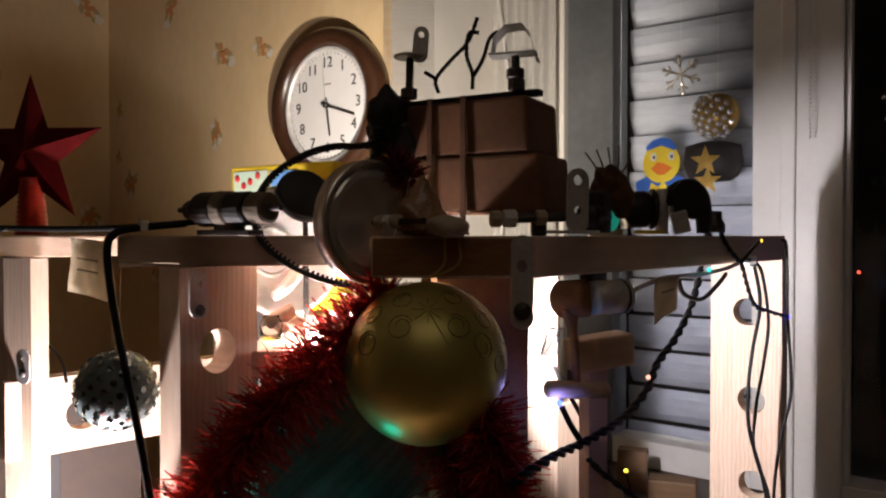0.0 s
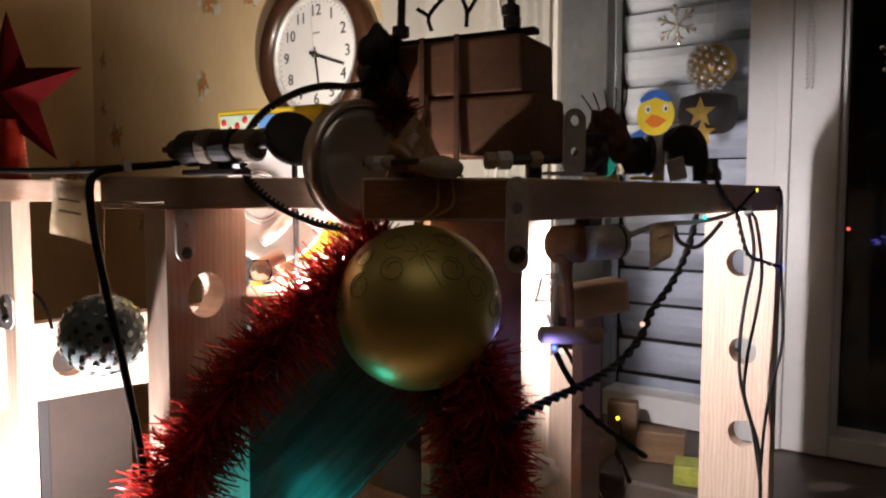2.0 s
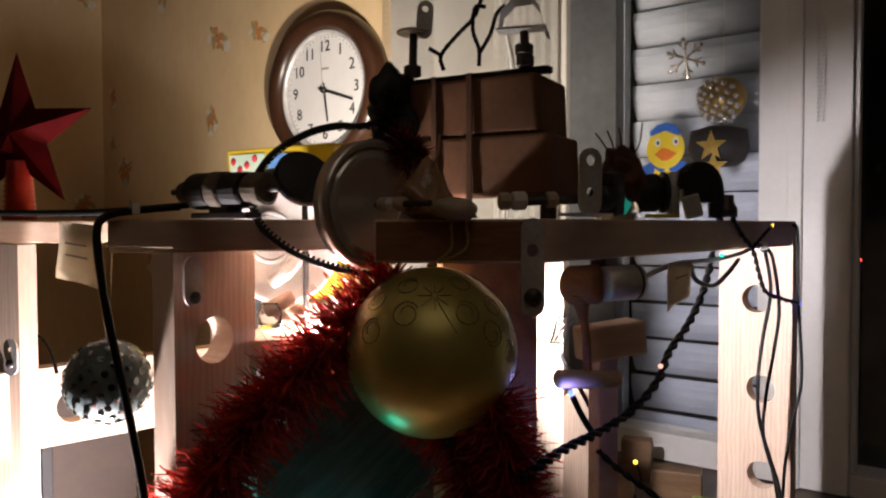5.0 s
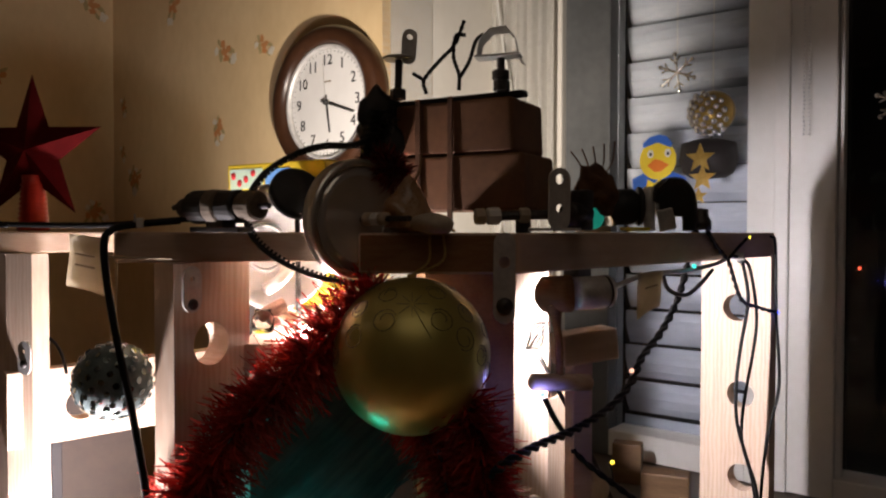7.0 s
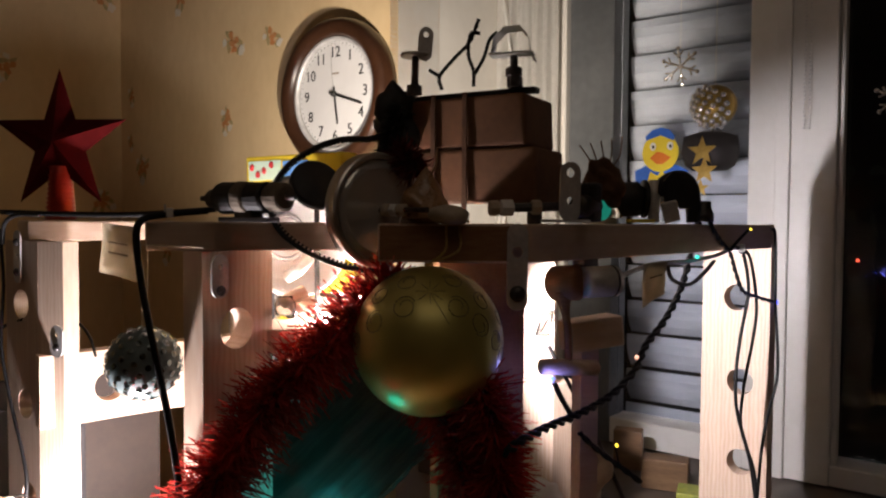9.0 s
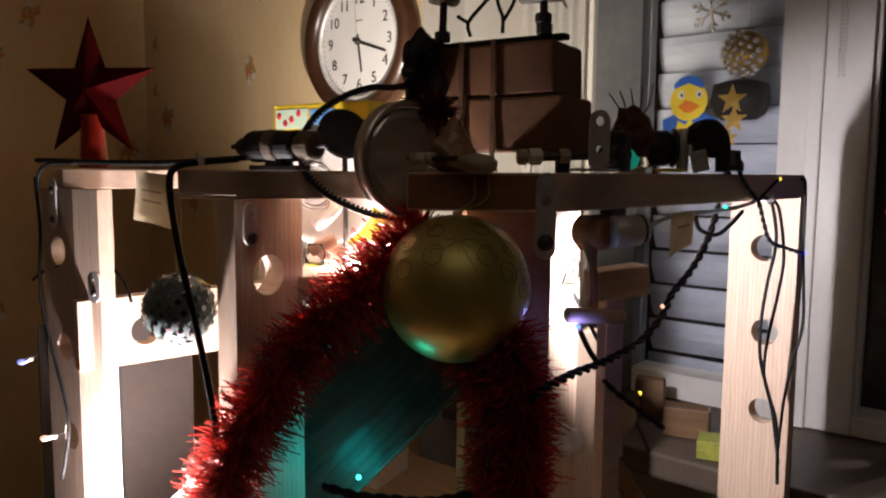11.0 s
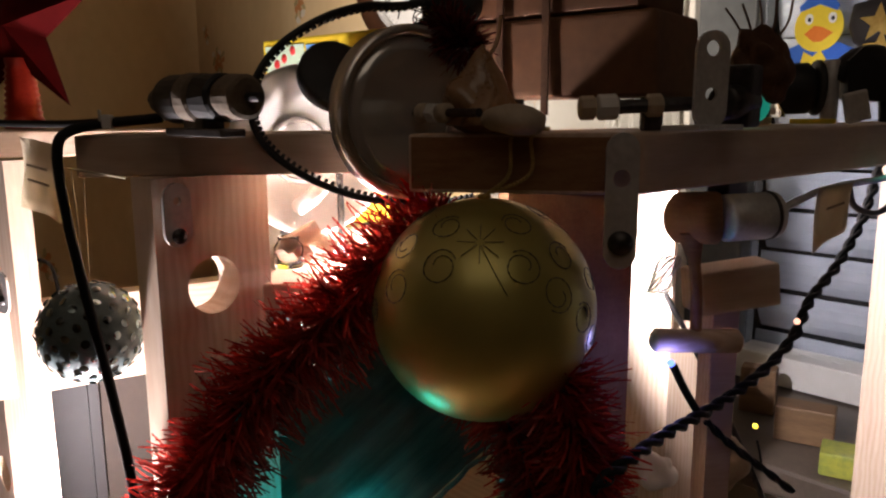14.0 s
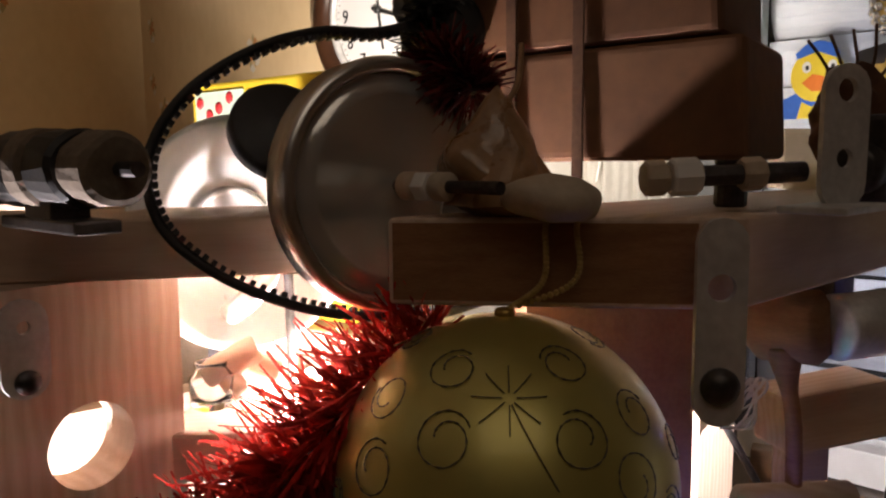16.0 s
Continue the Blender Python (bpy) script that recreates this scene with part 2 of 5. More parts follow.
CORK = mat("pale_cork", (0.55, 0.47, 0.36), (0.44, 0.36, 0.26), rough=0.8, scale=60, bump=0.3)


# ---- mesh tools ----
EYE = Vector((0, 0, 1.2))      # first standpoint, level with the boards
REACH = [1.0]


def reach(k):
    """The things that follow stand k times as far from the first standpoint, and are k times as large, as their numbers say."""
    REACH[0] = k


def reached(p, k=None):
    return EYE + (Vector(p) - EYE) * (k or REACH[0])


def thing(name, place, label, category, group="", kind=""):
    ob = new(name)
    ob.empty_display_size = 0.02
    ob.location = reached(place)
    return tagged(ob, label, category, group, kind)


def part(name, bm, material, parent=None, label="", m=None, smooth=False, kind=""):
    me = bpy.data.meshes.new(name)
    bmesh.ops.recalc_face_normals(bm, faces=bm.faces)
    bm.to_mesh(me)
    bm.free()
    if smooth:
        me.shade_smooth()
    me.materials.append(material)
    return attach(name, me, parent, label, m, kind)


def attach(name, me, parent=None, label="", m=None, kind=""):
    ob = new(name, me)
    m = Matrix.Translation(EYE) @ Matrix.Scale(REACH[0], 4) @ Matrix.Translation(-EYE) @ (m or Matrix())
    if parent:
        ob.parent = parent
        up = parent.matrix_basis if parent.parent is None else parent["world"]
        w = Matrix([up[i:i + 4] for i in range(0, 16, 4)]) if not isinstance(up, Matrix) else up
        ob.matrix_basis = w.inverted() @ m
    else:
        ob.matrix_basis = m
    if parent:
        ob["world"] = [v for row in m for v in row]
    if label or kind:
        tagged(ob, label, "", "", kind)
    return ob


def frame3(origin, along, up=(0, 0, 1)):
    """A pose at origin whose x runs along, with z as near to up as can be."""
    xa = Vector(along).normalized()
    ya = Vector(up).cross(xa).normalized()
    za = xa.cross(ya)
    m = Matrix((xa, ya, za)).transposed().to_4x4()
    m.translation = Vector(origin)
    return m


def box(size, centre=(0, 0, 0), bevel=0.001, seg=2):
    bm = bmesh.new()
    bmesh.ops.create_cube(bm, size=1, matrix=Matrix.Translation(centre) @ Matrix.Diagonal((*size, 1)))
    if bevel:
        bmesh.ops.bevel(bm, geom=bm.edges[:], offset=bevel, segments=seg, affect="EDGES", profile=0.6)
    return bm


def plate(outline, holes, depth, bevel=0.0008):
    """A flat piece in the xy plane with round holes, from z = 0 to depth. holes: (x, y, r)."""
    bm = bmesh.new()
    edges = []
    loops = [outline] + [[(x + r * math.cos(a), y + r * math.sin(a)) for a in [2 * math.pi * k / 28 for k in range(28)]] for x, y, r in holes]
    for lp in loops:
        vs = [bm.verts.new((*p, 0)) for p in lp]
        edges += [bm.edges.new((vs[k], vs[(k + 1) % len(vs)])) for k in range(len(vs))]
    bmesh.ops.triangle_fill(bm, use_beauty=True, use_dissolve=False, edges=edges)
    ext = bmesh.ops.extrude_face_region(bm, geom=bm.faces[:])
    bmesh.ops.translate(bm, vec=(0, 0, depth), verts=[v for v in ext["geom"] if isinstance(v, bmesh.types.BMVert)])
    return bm


def lathe(profile, seg=40, ring=False):
    """Turns (r, z) points round z."""
    bm = bmesh.new()
    rings = []
    for r, z in profile:
        rings.append([bm.verts.new((r * math.cos(2 * math.pi * k / seg), r * math.sin(2 * math.pi * k / seg), z)) for k in range(seg)])
    for a, b in zip(rings, rings[1:]):
        for k in range(seg):
            bm.faces.new((a[k], a[(k + 1) % seg], b[(k + 1) % seg], b[k]))
    if ring:
        for k in range(seg):
            bm.faces.new((rings[-1][k], rings[-1][(k + 1) % seg], rings[0][(k + 1) % seg], rings[0][k]))
    for loop, r in () if ring else ((rings[0], profile[0][0]), (rings[-1], profile[-1][0])):
        if r > 1e-5:
            bm.faces.new(loop)
    bmesh.ops.remove_doubles(bm, verts=bm.verts, dist=1e-6)
    return bm


def smooth_line(points, per=8):
    pts = [Vector(p) for p in points]
    pts = [pts[0] * 2 - pts[1]] + pts + [pts[-1] * 2 - pts[-2]]
    out = []
    for k in range(1, len(pts) - 2):
        a, b, c, d = pts[k - 1:k + 3]
        for i in range(per):
            t = i / per
            out.append(0.5 * ((2 * b) + (c - a) * t + (2 * a - 5 * b + 4 * c - d) * t * t + (3 * b - a - 3 * c + d) * t ** 3))
    out.append(pts[-2])
    return out


def sweep(line, r, seg=8, closed=False):
    bm = bmesh.new()
    rings = []
    n = len(line)
    up = Vector((0.13, 0.31, 0.94))
    for k, p in enumerate(line):
        d = (line[(k + 1) % n if closed else min(k + 1, n - 1)] - line[k - 1 if closed or k else 0]).normalized()
        xa = (up - d * up.dot(d)).normalized()
        ya = d.cross(xa)
        up = xa
        rr = r(k / max(n - 1, 1)) if callable(r) else r
        rings.append([bm.verts.new(p + rr * (math.cos(a) * xa + math.sin(a) * ya)) for a in [2 * math.pi * i / seg for i in range(seg)]])
    for k in range(n if closed else n - 1):
        a, b = rings[k], rings[(k + 1) % n]
        for i in range(seg):
            bm.faces.new((a[i], a[(i + 1) % seg], b[(i + 1) % seg], b[i]))
    if not closed:
        bm.faces.new(rings[0][::-1])
        bm.faces.new(rings[-1])
    return bm


def rod(a, b, r, seg=16, bevel=0.0):
    a, b = Vector(a), Vector(b)
    bm = lathe([(0, 0), (r - bevel, 0), (r, bevel), (r, (b - a).length - bevel), (r - bevel, (b - a).length), (0, (b - a).length)] if bevel
               else [(0, 0), (r, 0), (r, (b - a).length), (0, (b - a).length)], seg)
    m = (b - a).to_track_quat("Z", "Y").to_matrix().to_4x4()
    m.translation = a
    bmesh.ops.transform(bm, matrix=m, verts=bm.verts)
    return bm


def ball(r, sub=3, centre=(0, 0, 0), scale=(1, 1, 1)):
    bm = bmesh.new()
    bmesh.ops.create_icosphere(bm, subdivisions=sub, radius=r, matrix=Matrix.Translation(centre) @ Matrix.Diagonal((*scale, 1)))
    return bm


def polygon(points, depth):
    """A flat piece in xy, extruded by depth."""
    bm = bmesh.new()
    f = bm.faces.new([bm.verts.new((*p, 0)) for p in points])
    ext = bmesh.ops.extrude_face_region(bm, geom=[f])
    bmesh.ops.translate(bm, vec=(0, 0, depth), verts=[v for v in ext["geom"] if isinstance(v, bmesh.types.BMVert)])
    return bm


def join(bms):
    out = bmesh.new()
    for b in bms:
        me = bpy.data.meshes.new("tmp")
        b.to_mesh(me)
        b.free()
        out.from_mesh(me)
        bpy.data.meshes.remove(me)
    return out


def axis(origin, z, x=(0, 0, 1)):
    """A pose at origin whose z points along z."""
    za = Vector(z).normalized()
    xa = (Vector(x) - za * Vector(x).dot(za)).normalized()
    m = Matrix((xa, za.cross(xa), za)).transposed().to_4x4()
    m.translation = Vector(origin)
    return m


V = Vector
TOP = 1.200      # upper face of the boards
BT = 0.0225      # board thickness

# ---- the room ----
WD = V((0.79, -0.613, 0)).normalized()     # along the clock wall, to the right
WN = V((-0.613, -0.79, 0)).normalized()    # out of it, into the room
CLOCK = V((-0.2072, 1.4260, 1.4443))
REVEAL = V((-0.0907, 1.3356, 0))             # edge of the window niche
CORNER = REVEAL - WD * 0.965


def wall(name, start, along, length, z0, z1, thick, out, material, label, holes=()):
    """A wall panel whose seen face stands on start + along; it is thick away from out."""
    along = V(along).normalized()
    bm = box((length, thick, z1 - z0), (length / 2, 0, (z1 - z0) / 2), 0)
    m = frame3(V((start[0], start[1], z0)) - V(out) * thick / 2, along)
    return tagged(part(name, bm, material, None, "", m), label, "wall", "", "structure")


L_CW = (REVEAL - CORNER).length
wall("wall_clock", CORNER - WD * 0.0, WD, L_CW, 0, 2.5, 0.12, WN, WALL, "cream wallpapered wall with small printed flowers, behind the clock")
wall("wall_side", CORNER + WN * 5.0 - WD * 0.0, -WN, 5.0, 0, 2.5, 0.12, WD, WALL, "cream flowered wallpaper on the side wall")
ND = 0.36
WO = REVEAL - WN * ND
rv = box((0.02, ND, 2.5), (0.01, ND / 2, 1.25), 0)
tagged(part("wall_reveal", rv, PLASTER, None, "", frame3(REVEAL - WD * 0.02, WD)), "white plastered side of the window niche", "wall", "", "structure")
# Two walls out of view, added dark so that less light bounces back.
wall("wall_right", WO + WD * 2.2 - WN * 0.0, WN, 5.4, 0, 2.5, 0.12, -WD, BOUNCEDARK, "unseen wall closing the room, dark to cut bounced light")
wall("wall_back", CORNER + WN * 5.0 - WD * 0.12, WD, 3.6, 0, 2.5, 0.12, -WN, BOUNCEDARK, "unseen back wall closing the room, dark to cut bounced light")
wall("wall_parapet", WO, WD, 2.2, 0, 0.72, 0.12, WN, PLASTER, "plastered parapet below the window")
wall("wall_lintel", WO, WD, 2.2, 2.2, 2.5, 0.12, WN, PLASTER, "plastered lintel above the window")
tagged(part("floor", box((12, 12, 0.05), (0, 0.3, -0.025), 0), FLOORMAT), "brown wooden floor", "floor", "", "structure")
tagged(part("ceiling", box((12, 12, 0.05), (0, 0.3, 2.525), 0), CEILMAT), "unseen ceiling, toned down to cut bounced light", "ceiling", "", "structure")


def spot(origin, along, up, out, dx, dz, s):
    """One printed wallpaper flower: three petals and two leaves, a hair proud of the paper."""
    fl = thing("wallpaper_flower", V(origin) + V(along) * dx + V((0, 0, dz)), "small orange and brown flower printed on the wallpaper", "print", "wallpaper flowers", "structure")
    c = fl.location.copy() + V(out) * 0.0012
    m = frame3(c, along)
    m = m @ Matrix.Rotation(random.uniform(-0.9, 0.9), 4, "Y")
    for nm, mt, blobs in (("petal", FLOWER_O, [(0, 0, .0075, .010, 20), (.008, .013, .007, .009, -30), (-.007, -.012, .006, .009, 40), (.010, -.006, .006, .008, 70)]),
                          ("leaf", FLOWER_G, [(-.012, .006, .005, .014, -35), (.013, -.014, .005, .013, 25), (-.003, -.026, .004, .012, 5), (.002, .024, .004, .010, -20)]), ("pale_petal", FLOWER_W, [(.008, -.034, .011, .009, 10), (-.014, .020, .008, .007, 10)])):
        for bx, bz, ra, rb, tw in blobs:
            pts = []
            for k in range(14):
                a = 2 * math.pi * k / 14
                q = 1 + random.uniform(-.30, .30)
                px, pz = ra * q * math.cos(a), rb * q * math.sin(a)
                cs, sn = math.cos(radians(tw)), math.sin(radians(tw))
                pts.append((s * (bx + px * cs - pz * sn), s * (bz + px * sn + pz * cs)))
            bm = bmesh.new()
            bm.faces.new([bm.verts.new((x, -0.0002 * (1 + len(nm)), z)) for x, z in pts])
            part(nm, bm, mt, fl, "", m)


for dx, dz, s in ((0.282, 1.728, 1.1), (0.478, 1.592, 1.15), (0.611, 1.586, 0.9), (0.452, 1.422, 0.8), (0.097, 1.33, 1.0), (0.055, 1.516, 0.7), (0.05, 1.399, 0.6), (0.456, 1.43, 0.8), (0.115, 1.33, 0.9), (0.43, 1.86, 1.0), (0.72, 1.90, 1.0), (0.22, 1.13, 1.0)):
    spot(CORNER, WD, (0, 0, 1), WN, dx, dz, s)
for dx, dz, s in ((0.794, 1.767, 1.1), (0.792, 1.246, 1.0), (0.57, 1.553, 1.0), (0.8, 1.253, 0.9), (0.489, 1.444, 1.0), (0.463, 0.889, 1.0), (0.36, 1.86, 1.0), (0.50, 1.68, 1.0)):
    spot(CORNER + WN * 0.85, -WN, (0, 0, 1), WD, dx, dz, s)


# ---- window in the niche ----
def wpos(s, z, out=0.0):
    return WO + WD * s + WN * out + V((0, 0, z))


win = thing("window_1", wpos(0.4, 0.84), "white painted double casement window with a dark night behind it", "window", "", "structure")


def bar(name, s0, s1, z0, z1, d0, d1, parent, material=FRAMEWHITE, label="", bevel=0.003):
    return part(name, box((s1 - s0, d1 - d0, z1 - z0), (0, 0, 0), bevel), material, parent, label, frame3(wpos((s0 + s1) / 2, (z0 + z1) / 2, (d0 + d1) / 2), WD))


bar("frame_side", 0.0, 0.165, 0.72, 2.2, -0.06, 0.035, win, PLASTER)
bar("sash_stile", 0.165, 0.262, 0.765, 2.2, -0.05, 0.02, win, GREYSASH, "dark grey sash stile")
bar("sash_stile", 0.519, 0.578, 0.765, 2.2, -0.05, 0.020, win)
bar("cover_strip", 0.566, 0.590, 0.765, 2.2, 0.020, 0.034, win)
bar("sash_stile", 0.582, 0.660, 0.765, 2.2, -0.05, 0.026, win)
bar("sash_stile", 1.10, 1.18, 0.765, 2.2, -0.05, 0.026, win)
bar("bottom_rail", 0.262, 0.519, 0.765, 0.815, -0.05, 0.018, win)
bar("bottom_rail", 0.660, 1.10, 0.765, 0.800, -0.05, 0.022, win)
bar("frame_side", 1.18, 2.2, 0.72, 2.2, -0.06, 0.02, win, PLASTER)
bar("glazing_bead", 0.660, 0.668, 0.800, 2.2, -0.012, 0.012, win)
bar("window_sill", 0.0, 1.4, 0.720, 0.762, -0.05, 0.30, win, SHADEDSILL, "window board in the niche, its shade put into dark brown", 0.006)
for s0, s1, z0 in ((0.262, 0.519, 0.815), (0.668, 1.10, 0.800)):
    pane = bar("pane", s0, s1, z0, 2.2, -0.020, -0.016, win, GLASS, "clear glass pane", 0)
    pane.visible_shadow = False
# shutter slats outside the first pane
shutter = thing("roller_shutter", wpos(0.40, 0.84, -0.16), "light grey slatted shutter outside the window pane", "shutter", "", "structure")
for k in range(21):
    z = 0.79 + k * 0.072
    prof = [(-0.034, 0.000), (-0.018, 0.007), (0.0, 0.010), (0.018, 0.008), (0.034, 0.002), (0.034, -0.002), (0.0, 0.006), (-0.034, -0.004)]
    bm = bmesh.new()
    rows2 = [[bm.verts.new((x, -d - 0.010 * (p / 0.034), p)) for p, d in prof] for x in (-0.145, 0.145)]
    for i in range(len(prof)):
        j = (i + 1) % len(prof)
        bm.faces.new((rows2[0][i], rows2[0][j], rows2[1][j], rows2[1][i]))
    for r2 in rows2:
        bm.faces.new(r2)
    part("slat", bm, SLAT, shutter, "", frame3(wpos(0.395, z, -0.10), WD) @ pose(0, 0, 0, 0, random.uniform(-.35, .35), 0), smooth=False)
night = part("backdrop", box((6, 0.05, 4), (0, 0, 0), 0), NIGHT, None, "", frame3(wpos(1.4, 1.2, -1.6), WD))
tagged(night, "dark night outside the window", "backdrop", "", "structure")
part("wall_outer", box((0.32, 0.02, 1.6), (0, 0, 0), 0), NIGHT, shutter, "", frame3(wpos(0.395, 1.55, -0.16), WD))

# curtain strip with folds at the niche side
cur = bmesh.new()
prev = None
for k in range(61):
    s = 0.012 + 0.150 * k / 60
    d = 0.055 + 0.010 * math.sin(k * 0.55) + 0.004 * math.sin(k * 1.3 + 1)
    col = [cur.verts.new(wpos(s, z, d)) for z in (0.765, 1.3, 1.8, 2.3)]
    if prev:
        for i in range(3):
            cur.faces.new((prev[i], col[i], col[i + 1], prev[i + 1]))
    prev = col
bmesh.ops.solidify(cur, geom=cur.faces[:], thickness=0.0015)
curtain = thing("curtain", wpos(0.08, 0.86, 0.05), "narrow white curtain hanging beside the window", "curtain")
part("cloth", cur, CURTAIN, curtain, smooth=True)
tie = thing("pull_cord", wpos(0.06, 1.3, 0.075), "thin white pull cord hanging before the curtain", "cord")
part("cord", sweep([wpos(0.055 + 0.02 * math.sin(k * .35), 2.2 - k * 0.035, 0.078) for k in range(30)], 0.0016, 6), WHITEPLASTIC, tie)
chain = thing("bead_chain", wpos(0.612, 1.42, 0.04), "thin bead chain hanging on the window frame", "chain")
for off in (0.0, 0.008):
    bms = [ball(0.0021, 1, wpos(0.612 + off + 0.0006 * math.sin(k), 1.36 + k * 0.0068, 0.036)) for k in range(60)]
    part("bead_string", join(bms), STEEL, chain, "", None, False, "stuff")

# ---- table under it all ----
table = thing("table", (0.0, 0.75, 0), "brown wooden table that carries the board frame", "table")
tm = frame3((0.05, 0.70, 0.675), WD)
part("tabletop", box((1.5, 0.72, 0.03), (0, 0, 0), 0.004), TABLE, table, "", tm)
for sx in (-0.68, 0.68):
    for sy in (-0.3, 0.3):
        part("leg", box((0.05, 0.05, 0.66), (sx, sy, -0.345), 0.004), TABLE, table, "", tm)


# ---- boards ----
def board(name, a, b, width, side, label, group="frame boards", z=TOP, shift=0.0):
    """A flat board from a to b (its near edge), reaching width to side."""
    a, b = V(a), V(b)
    a.z = b.z = z - BT / 2
    d = (b - a).normalized()
    n = V((-d.y, d.x, 0)) * side
    t = thing(name, (a + b) / 2 + n * width / 2 - V((0, 0, BT / 2)), label, "board", group)
    part("plank", box(((b - a).length, width, BT), (0, 0, 0), 0.0022, 3), PINE, t, "", frame3((a + b) / 2 + n * width / 2, d))
    return t, d, n


RB_A, RB_B = V((0.0632, 0.5227, 1.2)), V((0.4221, 0.9271, 1.2))
BTR = 0.0295     # thicker right board, scaled with its distance to fit the camera's view
rb = thing("board_right", (RB_A + RB_B) / 2 - V((0, 0, BTR)), "flat pine board that carries the small machine, end grain forward", "board", "frame boards")
rbd = (RB_B - RB_A)
rbd.z = 0
rbd.normalize()
rbn = V((-rbd.y, rbd.x, 0))
RBL = (V((RB_B.x, RB_B.y, 0)) - V((RB_A.x, RB_A.y, 0))).length
ENDL, ENDR = V((-0.0510, 0.5254, 1.2)), V((0.0508, 0.5213, 1.2))
# outline from above: corners fit the camera's view, so the end is askew
mrb = frame3((RB_A.x, RB_A.y, TOP - BTR), rbd)
inv = mrb.inverted()
p1, p2 = inv @ V((ENDL.x, ENDL.y, TOP - BTR)), inv @ V((ENDR.x, ENDR.y, TOP - BTR))
bmb = polygon([(p2.x, p2.y), (p2.x + 0.012, 0.0), (RBL, 0.0), (RBL, p1.y), (p1.x, p1.y)], BTR)
bmesh.ops.bevel(bmb, geom=bmb.edges[:], offset=0.0018, segments=3, affect="EDGES", profile=0.6)
plank_rb = part("plank", bmb, PINE, rb, "", mrb)
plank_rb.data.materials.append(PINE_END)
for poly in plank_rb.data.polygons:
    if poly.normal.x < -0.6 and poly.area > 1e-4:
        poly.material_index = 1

reach(0.94)
LB_A, LB_B = V((-0.2298, 0.5301, 1.2031)), V((-0.0628, 0.5801, 1.2034))
lb, lbd, lbn = board("board_left", LB_A, LB_B, 0.075, 1, "flat pine board with a rounded end, carrying a cable")
reach(0.76)
FB_A, FB_B = V((-0.4580, 0.7662, 1.2070)), V((-0.3252, 0.8669, 1.2094))
fb, fbd, fbn = board("board_far", FB_A, FB_B, 0.075, 1, "flat pine board behind, under the red star")


def post(name, base_mid, along, width, z0, z1, holes, label, thick=BT, material=PINE):
    """An upright plank: its seen face lies along `along`, centred on base_mid; holes are heights."""
    along = V(along).normalized()
    out = V((along.y, -along.x, 0))
    m = Matrix((V((0, 0, 1)), along, V((0, 0, 1)).cross(along))).transposed().to_4x4()
    m.translation = V((base_mid[0], base_mid[1], 0))
    z0 = EYE.z - (EYE.z - z0) / REACH[0]
    t = thing(name, (base_mid[0], base_mid[1], z0), label, "post", "frame posts")
    bm = plate([(z0, -width / 2), (z1, -width / 2), (z1, width / 2), (z0, width / 2)], [(h, o, r) for h, o, r in holes], thick)
    if (V((0, 0, 1)).cross(along)).dot(out) > 0:
        bmesh.ops.translate(bm, vec=(0, 0, -thick), verts=bm.verts)
    part("plank", bm, material, t, "", m)
    return t, along, out


Z0 = 0.69
reach(0.94)
PL_L, PL_R = V((-0.1838, 0.5241, 1.1439)), V((-0.1446, 0.5840, 1.1375))
HOLE_L = V((-0.1688, 0.5546, 1.1155))
lp_dir = (PL_R - PL_L)
lp_dir.z = 0
lpw = lp_dir.length
post("upright_plank", (PL_L + PL_R) / 2, lp_dir, lpw, Z0, TOP - BT, [(HOLE_L.z, (HOLE_L - (PL_L + PL_R) / 2).dot(lp_dir.normalized()), 0.0165)], "upright pine plank with a round drilled hole")
reach(1.0)
FP_L, FP_R = V((-0.0041, 0.5860, 1.1150)), V((0.0695, 0.6120, 1.1150))
fp_dir = FP_R - FP_L
fp_dir.z = 0
# The end-grain brown also carries the shade this plank stands in.
post("upright_plank", (FP_L + FP_R) / 2, fp_dir, fp_dir.length, Z0, TOP - BTR - 0.0005, [], "upright brown plank under the board end, shade-darkened, mostly behind tinsel", BT, PINE_END)
reach(1.02)
RP_L, RP_R = V((0.3401, 0.9534, 1.0980)), V((0.4057, 0.8985, 1.1038))
rp_dir = RP_R - RP_L
rp_dir.z = 0
rh = [V((0.3758, 0.9265, 1.1064)), V((0.3795, 0.9216, 0.9983)), V((0.3802, 0.9198, 0.8941))]
post("upright_plank", (RP_L + RP_R) / 2, rp_dir, rp_dir.length, Z0, TOP - BT, [(h.z, (h - (RP_L + RP_R) / 2).dot(rp_dir.normalized()), 0.0168) for h in rh], "upright pine plank with a row of drilled holes and loose cables")
reach(0.76)
FL_L, FL_R = V((-0.4397, 0.7519, 1.0535)), V((-0.4046, 0.7379, 1.0568))
FS_L = V((-0.4994, 0.7950, 1.0446))
fl_dir = FL_L - FS_L
fl_dir.z = 0
fh = [V((-0.4710, 0.7741, 1.1071)), V((-0.4669, 0.7681, 0.9963)), V((-0.4629, 0.7625, 0.8931))]
post("upright_plank", (FS_L + FL_L) / 2, fl_dir, fl_dir.length, Z0, TOP - BT, [(h.z, (h - (FS_L + FL_L) / 2).dot(fl_dir.normalized()), 0.0165) for h in fh], "upright pine plank at the far end, brightly lit, drilled with holes")
f2 = FL_R - FL_L
f2.z = 0
post("upright_plank", (FL_L + FL_R) / 2 - V((0, 0, 0)), f2, f2.length * 0.98, Z0, TOP - BT, [], "narrow pine stile beside the drilled plank", 0.02)
